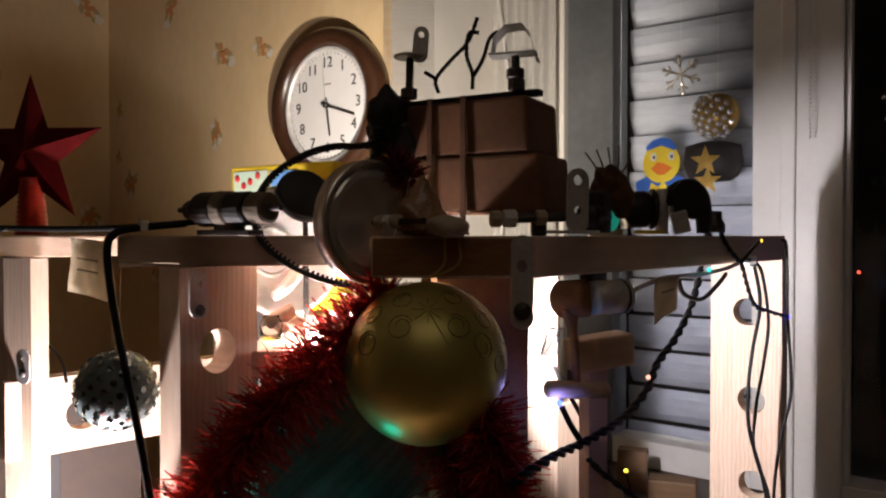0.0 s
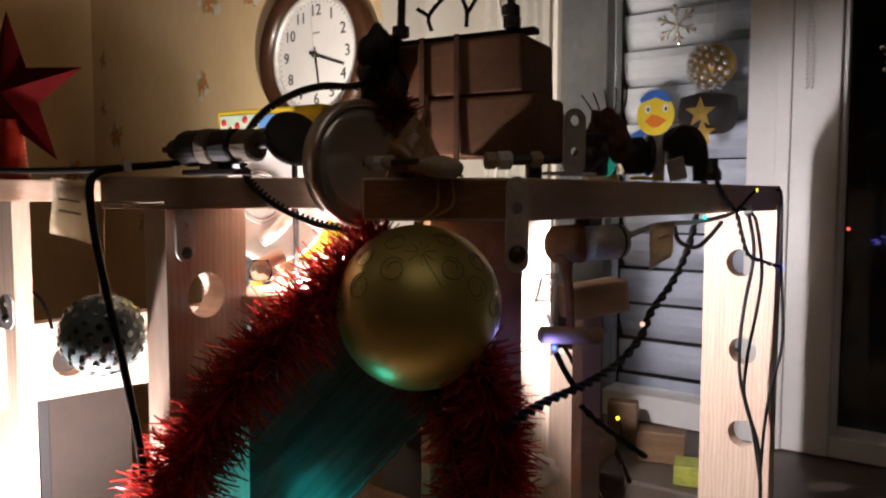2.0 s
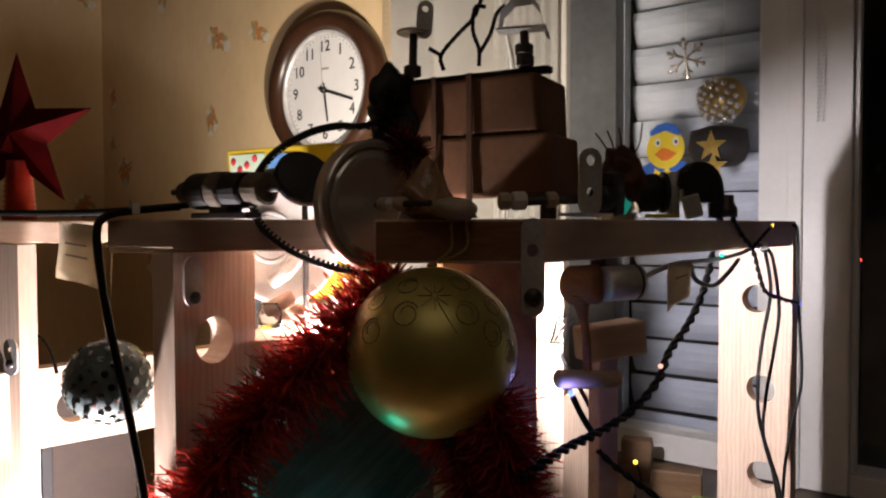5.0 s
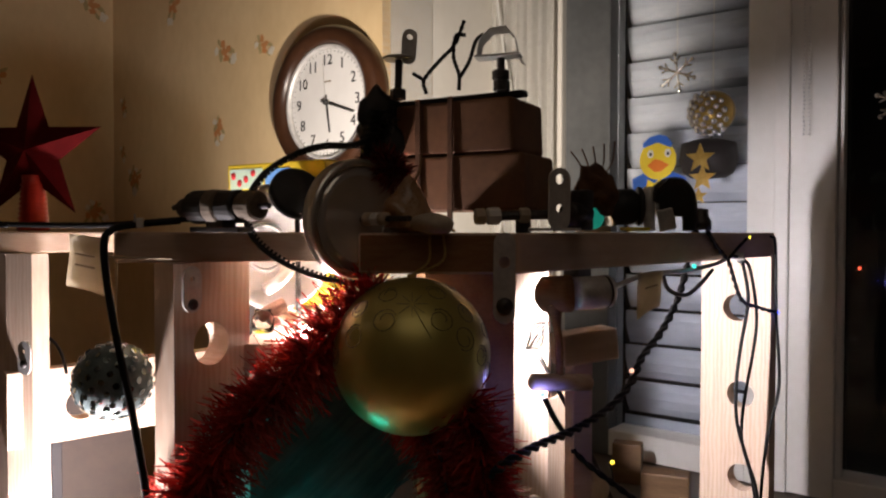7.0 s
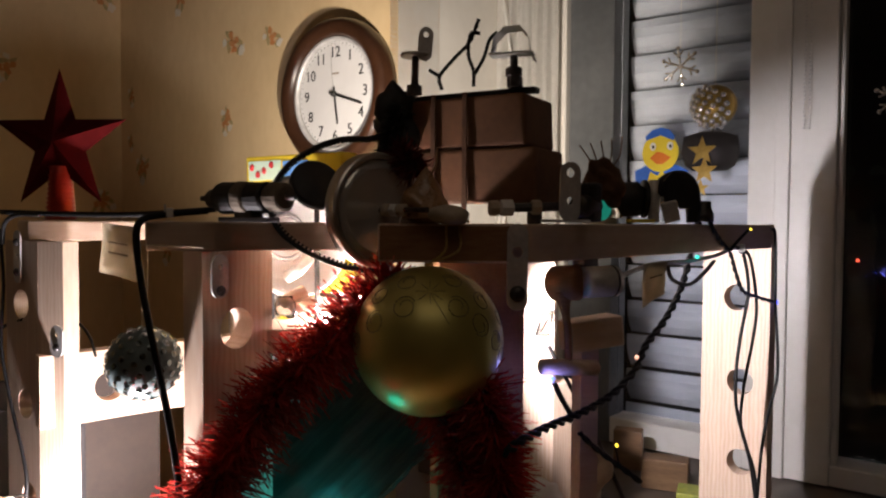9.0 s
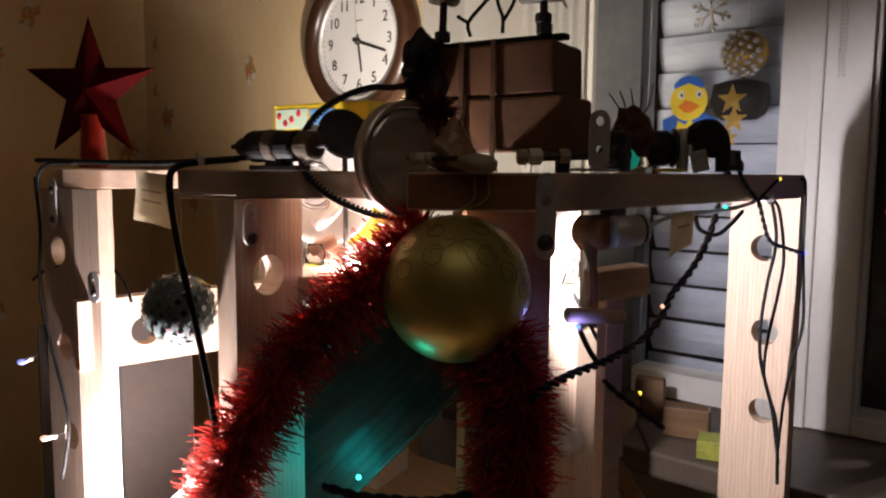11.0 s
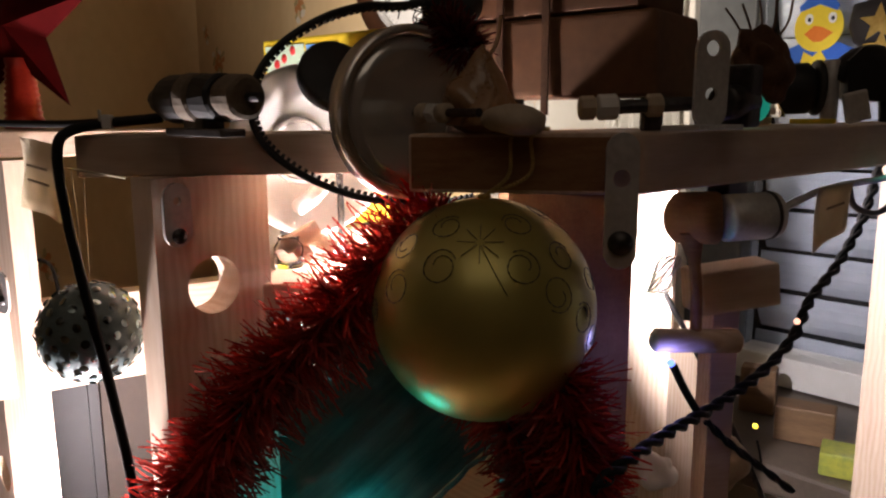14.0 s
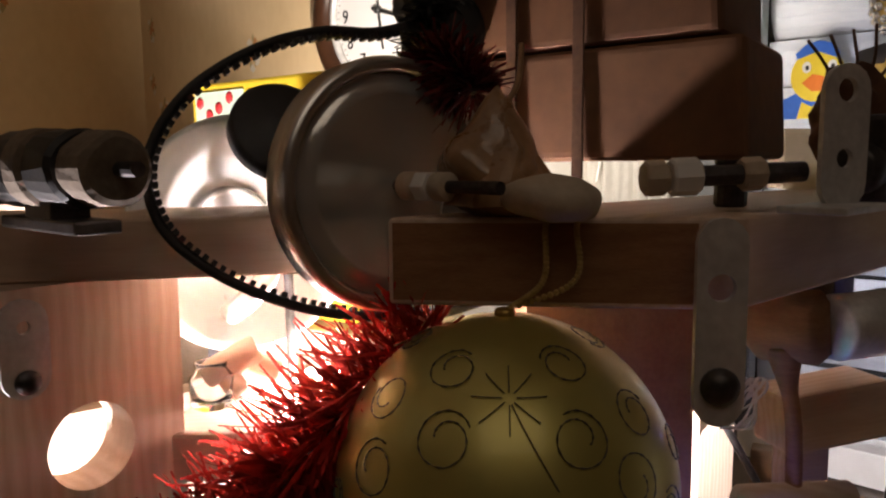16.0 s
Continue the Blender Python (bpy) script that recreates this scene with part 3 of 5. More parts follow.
# cross plank on edge between the far post and the left post
CP_L, CP_R = V((-0.4294, 0.7343, 1.0569)), V((-0.2925, 0.8449, 1.0407))
cpd = CP_R - CP_L
cpd.z = 0
cpz1, cpz0 = V((-0.4125, 0.7276, 1.0554)).z, V((-0.3911, 0.7138, 0.9775)).z
cph = V((-0.3723, 0.7764, 1.0152))
mcp = frame3((CP_L.x, CP_L.y, 0), cpd) @ Matrix.Rotation(radians(90), 4, "X")
cp = thing("cross_plank", (CP_L + CP_R) / 2, "pine plank set on edge between two posts, brightly lit", "board", "frame boards")
cpo = cpd.length
part("plank", plate([(0, cpz0), (cpo + 0.07, cpz0 + 0.004), (cpo + 0.07, cpz1 + 0.004), (0, cpz1)], [((cph - CP_L).dot(cpd.normalized()), cph.z, 0.0165)], -BT), PINE, cp, "", mcp)
# Added backing; its near-black colours carry the shade under the cross plank.
dp = thing("back_panel", (CP_L + CP_R) / 2 + V((0.02, 0.10, 0)), "added dark panel, shade in its colour, behind the cross plank", "panel")
pm = frame3((CP_L.x, CP_L.y, 0), cpd)
zb = EYE.z - (EYE.z - 0.69) / REACH[0]      # foot of the sheets on the tabletop
ph, pz = cpz0 - zb + 0.015, (cpz0 + 0.015 + zb) / 2
part("dark_sheet", box((cpd.length * 0.56, 0.008, ph), (cpd.length * 0.23, 0.220, pz), 0.001), DARKPANEL, dp, "dark violet-grey sheet standing in for shade", pm)
part("brown_sheet", box((cpd.length * 0.60, 0.008, ph), (cpd.length * 0.815, 0.224, pz), 0.001), BROWNSHADE, dp, "brown sheet darkened for shade", pm)
part("batten", box((0.012, 0.010, ph), (cpd.length * 0.49, 0.210, pz), 0.001), DARKPANEL, dp, "", pm)
reach(0.88)
# low shelf board in the frame
low = thing("board_low", V((-0.1247, 0.6784, 1.1008)), "low pine shelf board inside the frame", "board", "frame boards")
part("plank", box((0.205, 0.10, BT), (0, 0, -BT / 2), 0.002), PINE, low, "", frame3(V((-0.0659, 0.6784, 1.1044)), (0.95, 0.1, 0)))
reach(1.40)
# leaning brace under the board end
BR_T, BR_B = V((-0.0185, 0.4203, 1.1099)), V((-0.2050, 0.4000, 0.9230))
brace = thing("brace", BR_B, "slanting pine board, darkened for shade, tinsel-wrapped, lit by a teal lamp", "board", "frame boards")
brm = frame3((BR_T + BR_B) / 2, BR_T - BR_B, (0.0, -1, 0.0))
BRL = (BR_T - BR_B).length
part("plank", box((BRL, 0.075, 0.016), (0, 0, 0), 0.002), SHADEDPINE, brace, "", brm)
wrap = bmesh.new()
grid = []
for i in range(49):
    row = []
    for j in range(23):
        u, v = -BRL / 2 + BRL * 0.97 * i / 48, -0.036 + 0.072 * j / 22
        fold = 0.0005 * math.sin(v * 420 + 3.0 * noise.noise((u * 14, v * 10, 1.0))) + 0.0016 * noise.noise((u * 30, v * 40, 4.0)) + 0.0008 * noise.noise((u * 80, v * 90, 9.0))
        edge = 0.006 * noise.noise((u * 45, 3.0, j * 0.02)) if j in (0, 22) else 0.0
        row.append(wrap.verts.new((u, v + edge, 0.0125 + fold)))
    grid.append(row)
for i in range(48):
    for j in range(22):
        wrap.faces.new((grid[i][j], grid[i + 1][j], grid[i + 1][j + 1], grid[i][j + 1]))
bmesh.ops.solidify(wrap, geom=wrap.faces[:], thickness=0.0008)
part("wrapping", wrap, WRAPCLOTH, brace, "creased dark satin wrapping with frayed edges", brm, True)
for j, off in ((0, -0.0375), (1, 0.0375)):
    hem = [brm @ V((-BRL / 2 + BRL * 0.97 * i / 60, off + 0.0016 * noise.noise((i * 0.5, j, 2.0)), 0.0118 + 0.0022 * noise.noise((i * 0.4, j, 7.0)))) for i in range(61)]
    part("hem", sweep(hem, 0.0011, 6), WRAPCLOTH, brace, "", None, True)
reach(0.98)
MP_A, MP_B, MP_C = V((0.0752, 0.8965, 0.9648)), V((0.1342, 0.8802, 0.9697)), V((0.1714, 0.9166, 0.9610))
mpd = MP_B - MP_A
mpd.z = 0
post("upright_plank", (MP_A + MP_B) / 2, mpd, mpd.length, Z0, TOP - BT, [], "upright pine plank, brightly lit, behind the front post")
mpe = MP_C - MP_B
mpe.z = 0
post("upright_plank", (MP_B + MP_C) / 2, mpe, mpe.length * 0.98, Z0, V((0.1497, 0.8951, 0.9994)).z, [], "narrow upright pine stile in shade")


# ---- steel angle brackets ----
def strip(name, parent, m, length, width, holes, bevel=0.0, label=""):
    out = []
    r = width / 2
    for k in range(9):
        a = math.pi * k / 8 + math.pi
        out.append((r * math.cos(a), r * math.sin(a) + r))
    for k in range(9):
        a = math.pi * k / 8
        out.append((r * math.cos(a), r * math.sin(a) + length - r))
    return part(name, plate(out, [(0, h, rr) for h, rr in holes], 0.002), STEEL, parent, label, m)


def screw(parent, m, r=0.0042):
    s = part("screw", lathe([(0, 0), (r, 0), (r, 0.0012), (r * 0.55, 0.0030), (0, 0.0034)], 20), DARKSTEEL, parent, "dark screw head", m, True)
    return s


def bracket(place, right, length, width, holes, screws, label, foot=0.02):
    """A bent angle: an upright strip whose face looks at right x up, with a short upper leg."""
    right = V(right).normalized()
    up = V((0, 0, 1))
    m = Matrix((right, up, right.cross(up))).transposed().to_4x4()
    m.translation = V(place)
    b = thing("angle_bracket", place, label, "bracket", "angle brackets")
    leg = strip("leg", b, m, length, width, holes)
    for h in screws:
        screw(leg, m @ Matrix.Translation((0, h, 0.002)))
    return b


reach(1.42)
bracket(V((0.0379, 0.3618, 1.1550)), (0.011, 0.0006, 0), 0.0455, 0.0108, [(0.0305, 0.0030), (0.009, 0.0025)], [0.009], "perforated galvanised angle bracket with one screw on the board corner")
reach(0.94)
bracket(V((-0.1718, 0.5261, 1.1417)), lp_dir, 0.034, 0.0160, [(0.0245, 0.0022), (0.006, 0.002)], [0.006], "galvanised angle bracket screwed under the board")
reach(0.76)
bracket(V((-0.4024, 0.7209, 1.0575)), f2, 0.034, 0.0170, [(0.024, 0.0022), (0.011, 0.002)], [0.011], "galvanised angle bracket on the cross plank")
bracket(V((-0.4706, 0.7704, 1.1313)), fl_dir, 0.058, 0.0150, [(0.045, 0.0022), (0.030, 0.002), (0.012, 0.002)], [0.012, 0.045], "galvanised bracket strip on the drilled plank")


reach(1.40)
# ---- gold bauble on the board end ----
BALL = V((-0.0084, 0.3730, 1.1370))
BR = 0.0404
bauble = thing("bauble", BALL, "matt gold christmas bauble with glitter scrolls, hanging on a gold thread", "bauble")
globe = part("globe", ball(BR, 5), GOLDBALL, bauble, "", Matrix.Translation(BALL), True)
part("cap", rod(BALL + V((0, 0, BR - 0.001)), BALL + V((0, 0, BR + 0.0015)), 0.0025, 16, 0.0005), GOLD, bauble, "small gold cap", None, True)


def on_ball(lat, lon, lift=0.0004):
    a, b = radians(lat), radians(lon)
    return BALL + (BR + lift) * V((math.cos(a) * math.sin(b), -math.cos(a) * math.cos(b), math.sin(a)))


def scroll(lat, lon, size, turn, way):
    """A round glitter curl drawn on the globe, its tail wound inwards."""
    pts = []
    for k in range(46):
        a = k / 45 * 9.0
        r = size * (1.0 - 0.62 * max(0.0, (k - 22) / 23))
        pts.append(on_ball(lat + r * math.sin(a * way + turn), lon + r * math.cos(a * way + turn) / math.cos(radians(lat))))
    part("glitter_scroll", sweep(pts, lambda f: 0.00017 + 0.00010 * math.sin(f * 110), 5), GLITTER, globe)


for lat, lon, size, turn, way in ((33, -19, 8, 0.5, 1), (33, 27, 8, 2.0, -1), (55, -26, 7, 1.0, 1), (57, 34, 7, 2.8, -1), (18, 44, 8, 4.0, 1), (36, 56, 7, 0.3, 1), (5, 60, 7, 2.0, -1), (20, -44, 8, 1.2, 1), (40, -52, 7, 3.0, 1), (62, 84, 6, 3.4, 1), (60, -82, 6, 1.0, -1), (-8, 72, 7, 0.4, -1), (4, -64, 6, 1.4, -1), (20, 76, 6, 5.0, 1)):
    scroll(lat, lon, size, turn, way)
for k in range(8):
    a = 2 * math.pi * k / 8
    part("glitter_ray", sweep([on_ball(46 + (2 + 3 * q) * math.sin(a), 3 + (2 + 3 * q) * 1.4 * math.cos(a)) for q in range(4)], 0.00014, 5), GLITTER, globe)
part("glitter_stem", sweep([on_ball(44 - 3 * q, 4 + 1.6 * q) for q in range(9)], 0.00014, 5), GLITTER, globe)
for off in (0.0, 0.007):
    e = reached(ENDL.lerp(ENDR, 0.52), 1 / REACH[0]) + V((off, 0, 0))
    line = smooth_line([BALL + V((0.0005, 0, BR + 0.001)), V((e.x - 0.001, e.y - 0.004, 1.186)), V((e.x - 0.0005, e.y - 0.0022, TOP - 0.002)), V((e.x + 0.002, e.y + 0.004, TOP + 0.0014)), V((e.x + 0.012 - off, e.y + 0.020, TOP + 0.0012))], 12)
    bm = join([ball(0.00085, 1, line[k]) for k in range(len(line))])
    part("thread", join([bm, sweep(line, 0.00035, 5)]), GOLDTHREAD, bauble, "twisted gold thread")


# ---- tinsel garlands ----
def garland(name, points, radius, count, material, label, droop=0.0, flat=0.35):
    line = smooth_line(points, 14)
    seglen = [0.0]
    for a, b in zip(line, line[1:]):
        seglen.append(seglen[-1] + (b - a).length)
    bm = bmesh.new()
    rnd = random.Random(7)
    for k in range(count):
        t = rnd.random() * seglen[-1]
        i = next(q for q in range(1, len(seglen)) if seglen[q] >= t)
        f = (t - seglen[i - 1]) / max(seglen[i] - seglen[i - 1], 1e-6)
        p = line[i - 1].lerp(line[i], f)
        d = (line[i] - line[i - 1]).normalized()
        v = V((rnd.gauss(0, 1), rnd.gauss(0, 1), rnd.gauss(0, 1)))
        v = (v - d * v.dot(d)).normalized() + d * rnd.gauss(0, flat)
        v.normalize()
        ln = radius * rnd.uniform(0.62, 1.12)
        w = v.cross(V((rnd.gauss(0, 1), rnd.gauss(0, 1), rnd.gauss(0, 1)))).normalized() * rnd.uniform(0.00035, 0.00070)
        bend = V((rnd.gauss(0, .12), rnd.gauss(0, .12), rnd.gauss(0, .12) - 0.12)) * ln
        a, b, c = p + v * 0.002, p + v * ln * 0.55 + bend * 0.3, p + v * ln + bend
        q = [bm.verts.new(x) for x in (a - w, a + w, b + w, b - w, c + w * 0.6, c - w * 0.6)]
        bm.faces.new((q[0], q[1], q[2], q[3]))
        bm.faces.new((q[3], q[2], q[4], q[5]))
    g = thing(name, line[len(line) // 2], label, "tinsel")
    me = bpy.data.meshes.new("needles")
    bm.to_mesh(me)
    bm.free()
    me.materials.append(material)
    attach("needles", me, g, "", None, "stuff")
    part("core_wire", sweep(line, 0.0012, 6), DARKSTEEL, g)
    return g


garland("tinsel_garland", [(-0.0260, 0.3875, 1.1707), (-0.0430, 0.3795, 1.1561), (-0.0635, 0.3703, 1.1334), (-0.0867, 0.3612, 1.1118), (-0.1077, 0.3511, 1.0829), (-0.1228, 0.3411, 1.0516), (-0.1335, 0.3316, 1.0226), (-0.1415, 0.3224, 0.9943), (-0.1473, 0.3165, 0.9516)], 0.0225, 6500, TINSEL, "bushy red tinsel garland slung along the slanting board")
garland("tinsel_garland", [(0.0178, 0.3628, 1.1176), (0.0259, 0.3601, 1.0939), (0.0289, 0.3569, 1.0686), (0.0272, 0.3535, 1.0433), (0.0242, 0.3496, 1.0149), (0.0226, 0.3441, 0.9738)], 0.0195, 4000, TINSEL, "red tinsel garland hanging in shade on the front post")
garland("tinsel_garland", [(-0.0149, 0.3799, 1.1085), (-0.0030, 0.3740, 1.0965), (0.0079, 0.3676, 1.0816), (0.0106, 0.3591, 1.0542), (0.0083, 0.3543, 1.0190), (0.0076, 0.3488, 0.9775)], 0.016, 2600, TINSEL, "red tinsel garland behind the bauble in shade")
reach(1.04)
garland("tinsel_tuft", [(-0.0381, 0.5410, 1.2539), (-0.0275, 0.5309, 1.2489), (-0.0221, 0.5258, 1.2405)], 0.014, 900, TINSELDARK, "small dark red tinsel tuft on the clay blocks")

reach(0.86)
# ---- red star ----
SC = V((-0.4041, 0.7396, 1.2815))
sm = frame3(SC, (1.0, -0.10, 0))
star = thing("star_topper", SC - V((0, 0, 0.085)), "dark red glossy five-pointed star on a red foil stem", "star")
bm = bmesh.new()
ro, ri, dp = 0.0775, 0.0300, 0.013
rim = [bm.verts.new(((ro if k % 2 == 0 else ri) * math.sin(math.pi * k / 5), 0, (ro if k % 2 == 0 else ri) * math.cos(math.pi * k / 5))) for k in range(10)]
for y in (-dp, dp):
    c = bm.verts.new((0, y, 0))
    for k in range(10):
        bm.faces.new((c, rim[k], rim[(k + 1) % 10]))
part("star_body", bm, STARRED, star, "", sm)
stem = [(0.0, -0.0), (0.0150, 0.0), (0.0155, 0.004)]
for k in range(9):
    stem += [(0.0150 - 0.0004 * k, 0.008 + 0.0048 * k), (0.0132 - 0.0004 * k, 0.0104 + 0.0048 * k)]
stem += [(0.011, 0.056), (0.0, 0.057)]
STEM = V((SC.x, SC.y, TOP + 0.001))
part("stem", lathe(stem, 28), REDTUBE, star, "red foil wound stem", Matrix.Translation(STEM), True)

reach(1.0)
# ---- wall clock ----
clock = thing("wall_clock", CLOCK, "round wall clock with a dark wooden ring and white dial", "clock")
cm = Matrix((WD, V((0, 0, 1)), WN)).transposed().to_4x4()
cm.translation = CLOCK + WN * 0.001
R = 0.1462
part("ring", lathe([(0.108, 0.0), (0.108, 0.020), (0.113, 0.030), (0.122, 0.036), (0.134, 0.036), (R - 0.004, 0.026), (R, 0.012), (R, 0.0)], 72, True), CLOCKWOOD, clock, "dark wooden ring", cm, True)
part("inner_ring", lathe([(0.100, 0.012), (0.103, 0.022), (0.108, 0.024), (0.110, 0.0145)], 72, True), STEEL, clock, "thin metal inner ring", cm, True)
dial = part("dial", lathe([(0.0, 0.014), (0.105, 0.014), (0.105, 0.010), (0.0, 0.010)], 64), DIAL, clock, "white dial", cm)


def writing(name, text, size, material, parent, m, depth=0.0004):
    cu = bpy.data.curves.new(name, "FONT")
    cu.body, cu.size, cu.extrude = text, size, depth
    cu.align_x, cu.align_y = "CENTER", "CENTER"
    cu.resolution_u = 3
    tmp = new("tmp", cu)
    bpy.context.view_layer.update()
    me = bpy.data.meshes.new_from_object(tmp.evaluated_get(bpy.context.evaluated_depsgraph_get()))
    bpy.data.objects.remove(tmp)
    me.materials.append(material)
    return attach(name, me, parent, "", m)


for h in range(1, 13):
    a = radians(30 * h)
    writing("numeral", str(h), 0.029, BLACK, dial, cm @ Matrix.Translation((0.080 * math.sin(a), 0.080 * math.cos(a), 0.0148)))
for mnt in range(60):
    a = radians(6 * mnt)
    part("tick", box((0.0008, 0.004 if mnt % 5 else 0.0055, 0.0004), (0, 0.097, 0), 0), BLACK, dial, "", cm @ Matrix.Rotation(-a, 4, "Z") @ Matrix.Translation((0, 0, 0.0146)))
for nm, ln, w, ang, lift in (("hour_hand", 0.058, 0.0058, 171, 0.017), ("minute_hand", 0.078, 0.0046, 108, 0.0185), ("second_hand", 0.082, 0.0012, 355, 0.020)):
    part(nm, polygon([(-w / 2, -0.014), (w / 2, -0.014), (w * 0.35, ln), (-w * 0.35, ln)], 0.0008), BLACK if nm != "second_hand" else STEEL, clock, "", cm @ Matrix.Rotation(-radians(ang), 4, "Z") @ Matrix.Translation((0, 0, lift)))
part("hub", lathe([(0, 0.016), (0.006, 0.016), (0.005, 0.023), (0, 0.024)], 20), BLACK, clock, "", cm, True)
part("maker_mark", box((0.020, 0.003, 0.0003), (0, 0.040, 0.0147), 0), INK, dial, "small unreadable grey mark", cm)

reach(0.97)
# ---- tin lid wheel on its axle ----
DC = V((-0.0522, 0.5603, 1.2104))
AX = V((0.70, -0.714, 0.0)).normalized()
dm = axis(DC, AX)
lid = thing("tin_wheel", DC - V((0, 0, 0.046)), "shiny tin lid used as a wheel on a steel axle", "wheel")
part("rim", lathe([(0.0400, -0.012), (0.0450, -0.012), (0.0462, -0.0105), (0.0450, -0.009), (0.0455, -0.003), (0.0466, -0.001), (0.0455, 0.002), (0.0425, 0.003), (0.0410, 0.000), (0.0400, -0.002)], 72, True), TIN, lid, "ribbed tin rim", dm, True)
prof = [(0.0, 0.0008), (0.033, 0.0006), (0.0338, 0.0010), (0.0346, 0.0004), (0.0408, 0.0)]
face = part("face", lathe(prof + [(0.0408, -0.0012), (0.0, -0.0012)], 72), TINFACE, lid, "embossed tin face", dm, True)
part("embossed_mark", sweep([dm @ V(p) for p in smooth_line([(-0.006, -0.030, 0.0006), (-0.004, -0.024, 0.0010), (-0.010, -0.020, 0.0010), (-0.020, -0.022, 0.0010), (-0.026, -0.016, 0.0010), (-0.023, -0.010, 0.0008)], 8)], 0.0005, 6), TIN, face, "squiggle pressed in the tin", None, True)
part("axle", rod(DC - AX * 0.03, DC + AX * 0.056, 0.0022, 14), DARKSTEEL, lid)
for k, (d, r, mt) in enumerate(((0.006, 0.0052, CORK), (0.015, 0.0055, WHITEPLASTIC), (0.024, 0.0050, CORK))):
    part("spacer", rod(DC + AX * d, DC + AX * (d + 0.007), r, 6 if k % 2 else 18, 0.0006), mt, lid, "", None, k % 2 == 0)

reach(1.13)
# amber lump and its base on the board end
gl = ball(0.0165, 4, (0, 0, 0), (1.0, 0.9, 0.85))
for v in gl.verts:
    v.co *= 1 + 0.30 * noise.noise(v.co * 90)
    v.co.z += 0.012 * max(0, 1 - (v.co.xy.length / 0.010)) if v.co.z > 0 else 0
GP = V((-0.0128, 0.4753, 1.2117))
lump = thing("resin_lump", (GP.x, GP.y, TOP), "amber hot-glue lump holding the axle end", "glue")
part("lump", gl, AMBER, lump, "", Matrix.Translation((GP.x, GP.y, TOP + 0.0125)), True)
film = lathe([(0.0175, 0.0), (0.0150, 0.007), (0.0085, 0.017), (0.0035, 0.027), (0.0015, 0.031)], 34)
for v in film.verts:
    v.co += V((noise.noise(v.co * 160), noise.noise(v.co * 160 + V((4, 0, 0))), noise.noise(v.co * 120 + V((0, 4, 0))))) * 0.0032
part("glue_film", film, AMBER, lump, "crumpled amber glue skin drawn up to a point", Matrix.Translation((GP.x + 0.002, GP.y - 0.002, TOP + 0.003)), False)
part("glue_strand", sweep(smooth_line([(GP.x + 0.002, GP.y - 0.002, TOP + 0.032), (GP.x + 0.006, GP.y + 0.004, TOP + 0.040), (GP.x + 0.007, GP.y + 0.012, TOP + 0.052)], 8), 0.0010, 6), AMBER, lump, "", None, True)
g2 = ball(0.009, 3, (0, 0, 0), (1.6, 1.0, 0.75))
for v in g2.verts:
    v.co *= 1 + 0.25 * noise.noise(v.co * 110)
g2p = V((0.0038, 0.4552, 1.2078))
wedge = thing("plaster_wedge", (g2p.x, g2p.y, TOP), "pale lump of filler on the board", "filler")
part("lump", g2, CORK, wedge, "", Matrix.Translation((g2p.x, g2p.y, TOP + 0.006)), True)

reach(0.90)
# ---- left roller on the board ----
HL, HR = V((-0.1868, 0.5554, 1.2191)), V((-0.1146, 0.5054, 1.2189))
hd = (HR - HL).normalized()
hl_len = (HR - HL).length
roller = thing("roller", (HL + HR) / 2 - V((0, 0, 0.018)), "stack of black rubber and cork rollers on an axle", "roller")
for nm, a, b, r, mt in (("end_nut", 0.00, 0.14, 0.0075, DARKSTEEL), ("rubber_ring", 0.15, 0.40, 0.0125, RUBBER), ("cork_ring", 0.40, 0.55, 0.0130, DARKCORK), ("rubber_ring", 0.55, 0.76, 0.0120, RUBBER), ("cork_ring", 0.78, 0.98, 0.0105, DARKCORK)):
    bm = rod(HL.lerp(HR, a), HL.lerp(HR, b), r, 22, 0.0015)
    for v in bm.verts:
        v.co += V((noise.noise(v.co * 120), noise.noise(v.co * 120 + V((5, 0, 0))), noise.noise(v.co * 120 + V((0, 5, 0))))) * 0.0012
    part(nm, bm, mt, roller, "", None, False)
part("axle", rod(HL - hd * 0.012, HR + hd * 0.008, 0.0022, 10), DARKSTEEL, roller)
mid = (HL + HR) / 2
part("mount", box((0.055, 0.014, 0.004), (0, 0, 0), 0.0008), DARKSTEEL, roller, "", frame3((mid.x, mid.y, TOP + 0.0022), hd))
part("mount_leg", box((0.020, 0.012, 0.010), (0, 0, 0), 0.001), DARKSTEEL, roller, "", frame3((mid.x, mid.y, TOP + 0.008), hd))

reach(1.07)
# ---- toothed belt ----
bl = smooth_line([(-0.0221, 0.6016, 1.2869), (-0.0403, 0.5714, 1.2753), (-0.0590, 0.5462, 1.2658), (-0.0765, 0.5262, 1.2630), (-0.0950, 0.5090, 1.2545), (-0.1131, 0.4958, 1.2393), (-0.1222, 0.4874, 1.2193), (-0.1188, 0.4851, 1.1992), (-0.1041, 0.4878, 1.1838), (-0.0833, 0.4946, 1.1724), (-0.0622, 0.5045, 1.1661), (-0.0371, 0.5244, 1.1628), (-0.0182, 0.5495, 1.1640)], 14)
belt = thing("toothed_belt", bl[len(bl) // 2], "black toothed rubber belt looped round the roller", "belt")
part("band", sweep(bl, 0.0018, 8), RUBBER, belt, "", None, True)
teeth = []
cen = V((-0.0680, 0.5203, 1.2136))
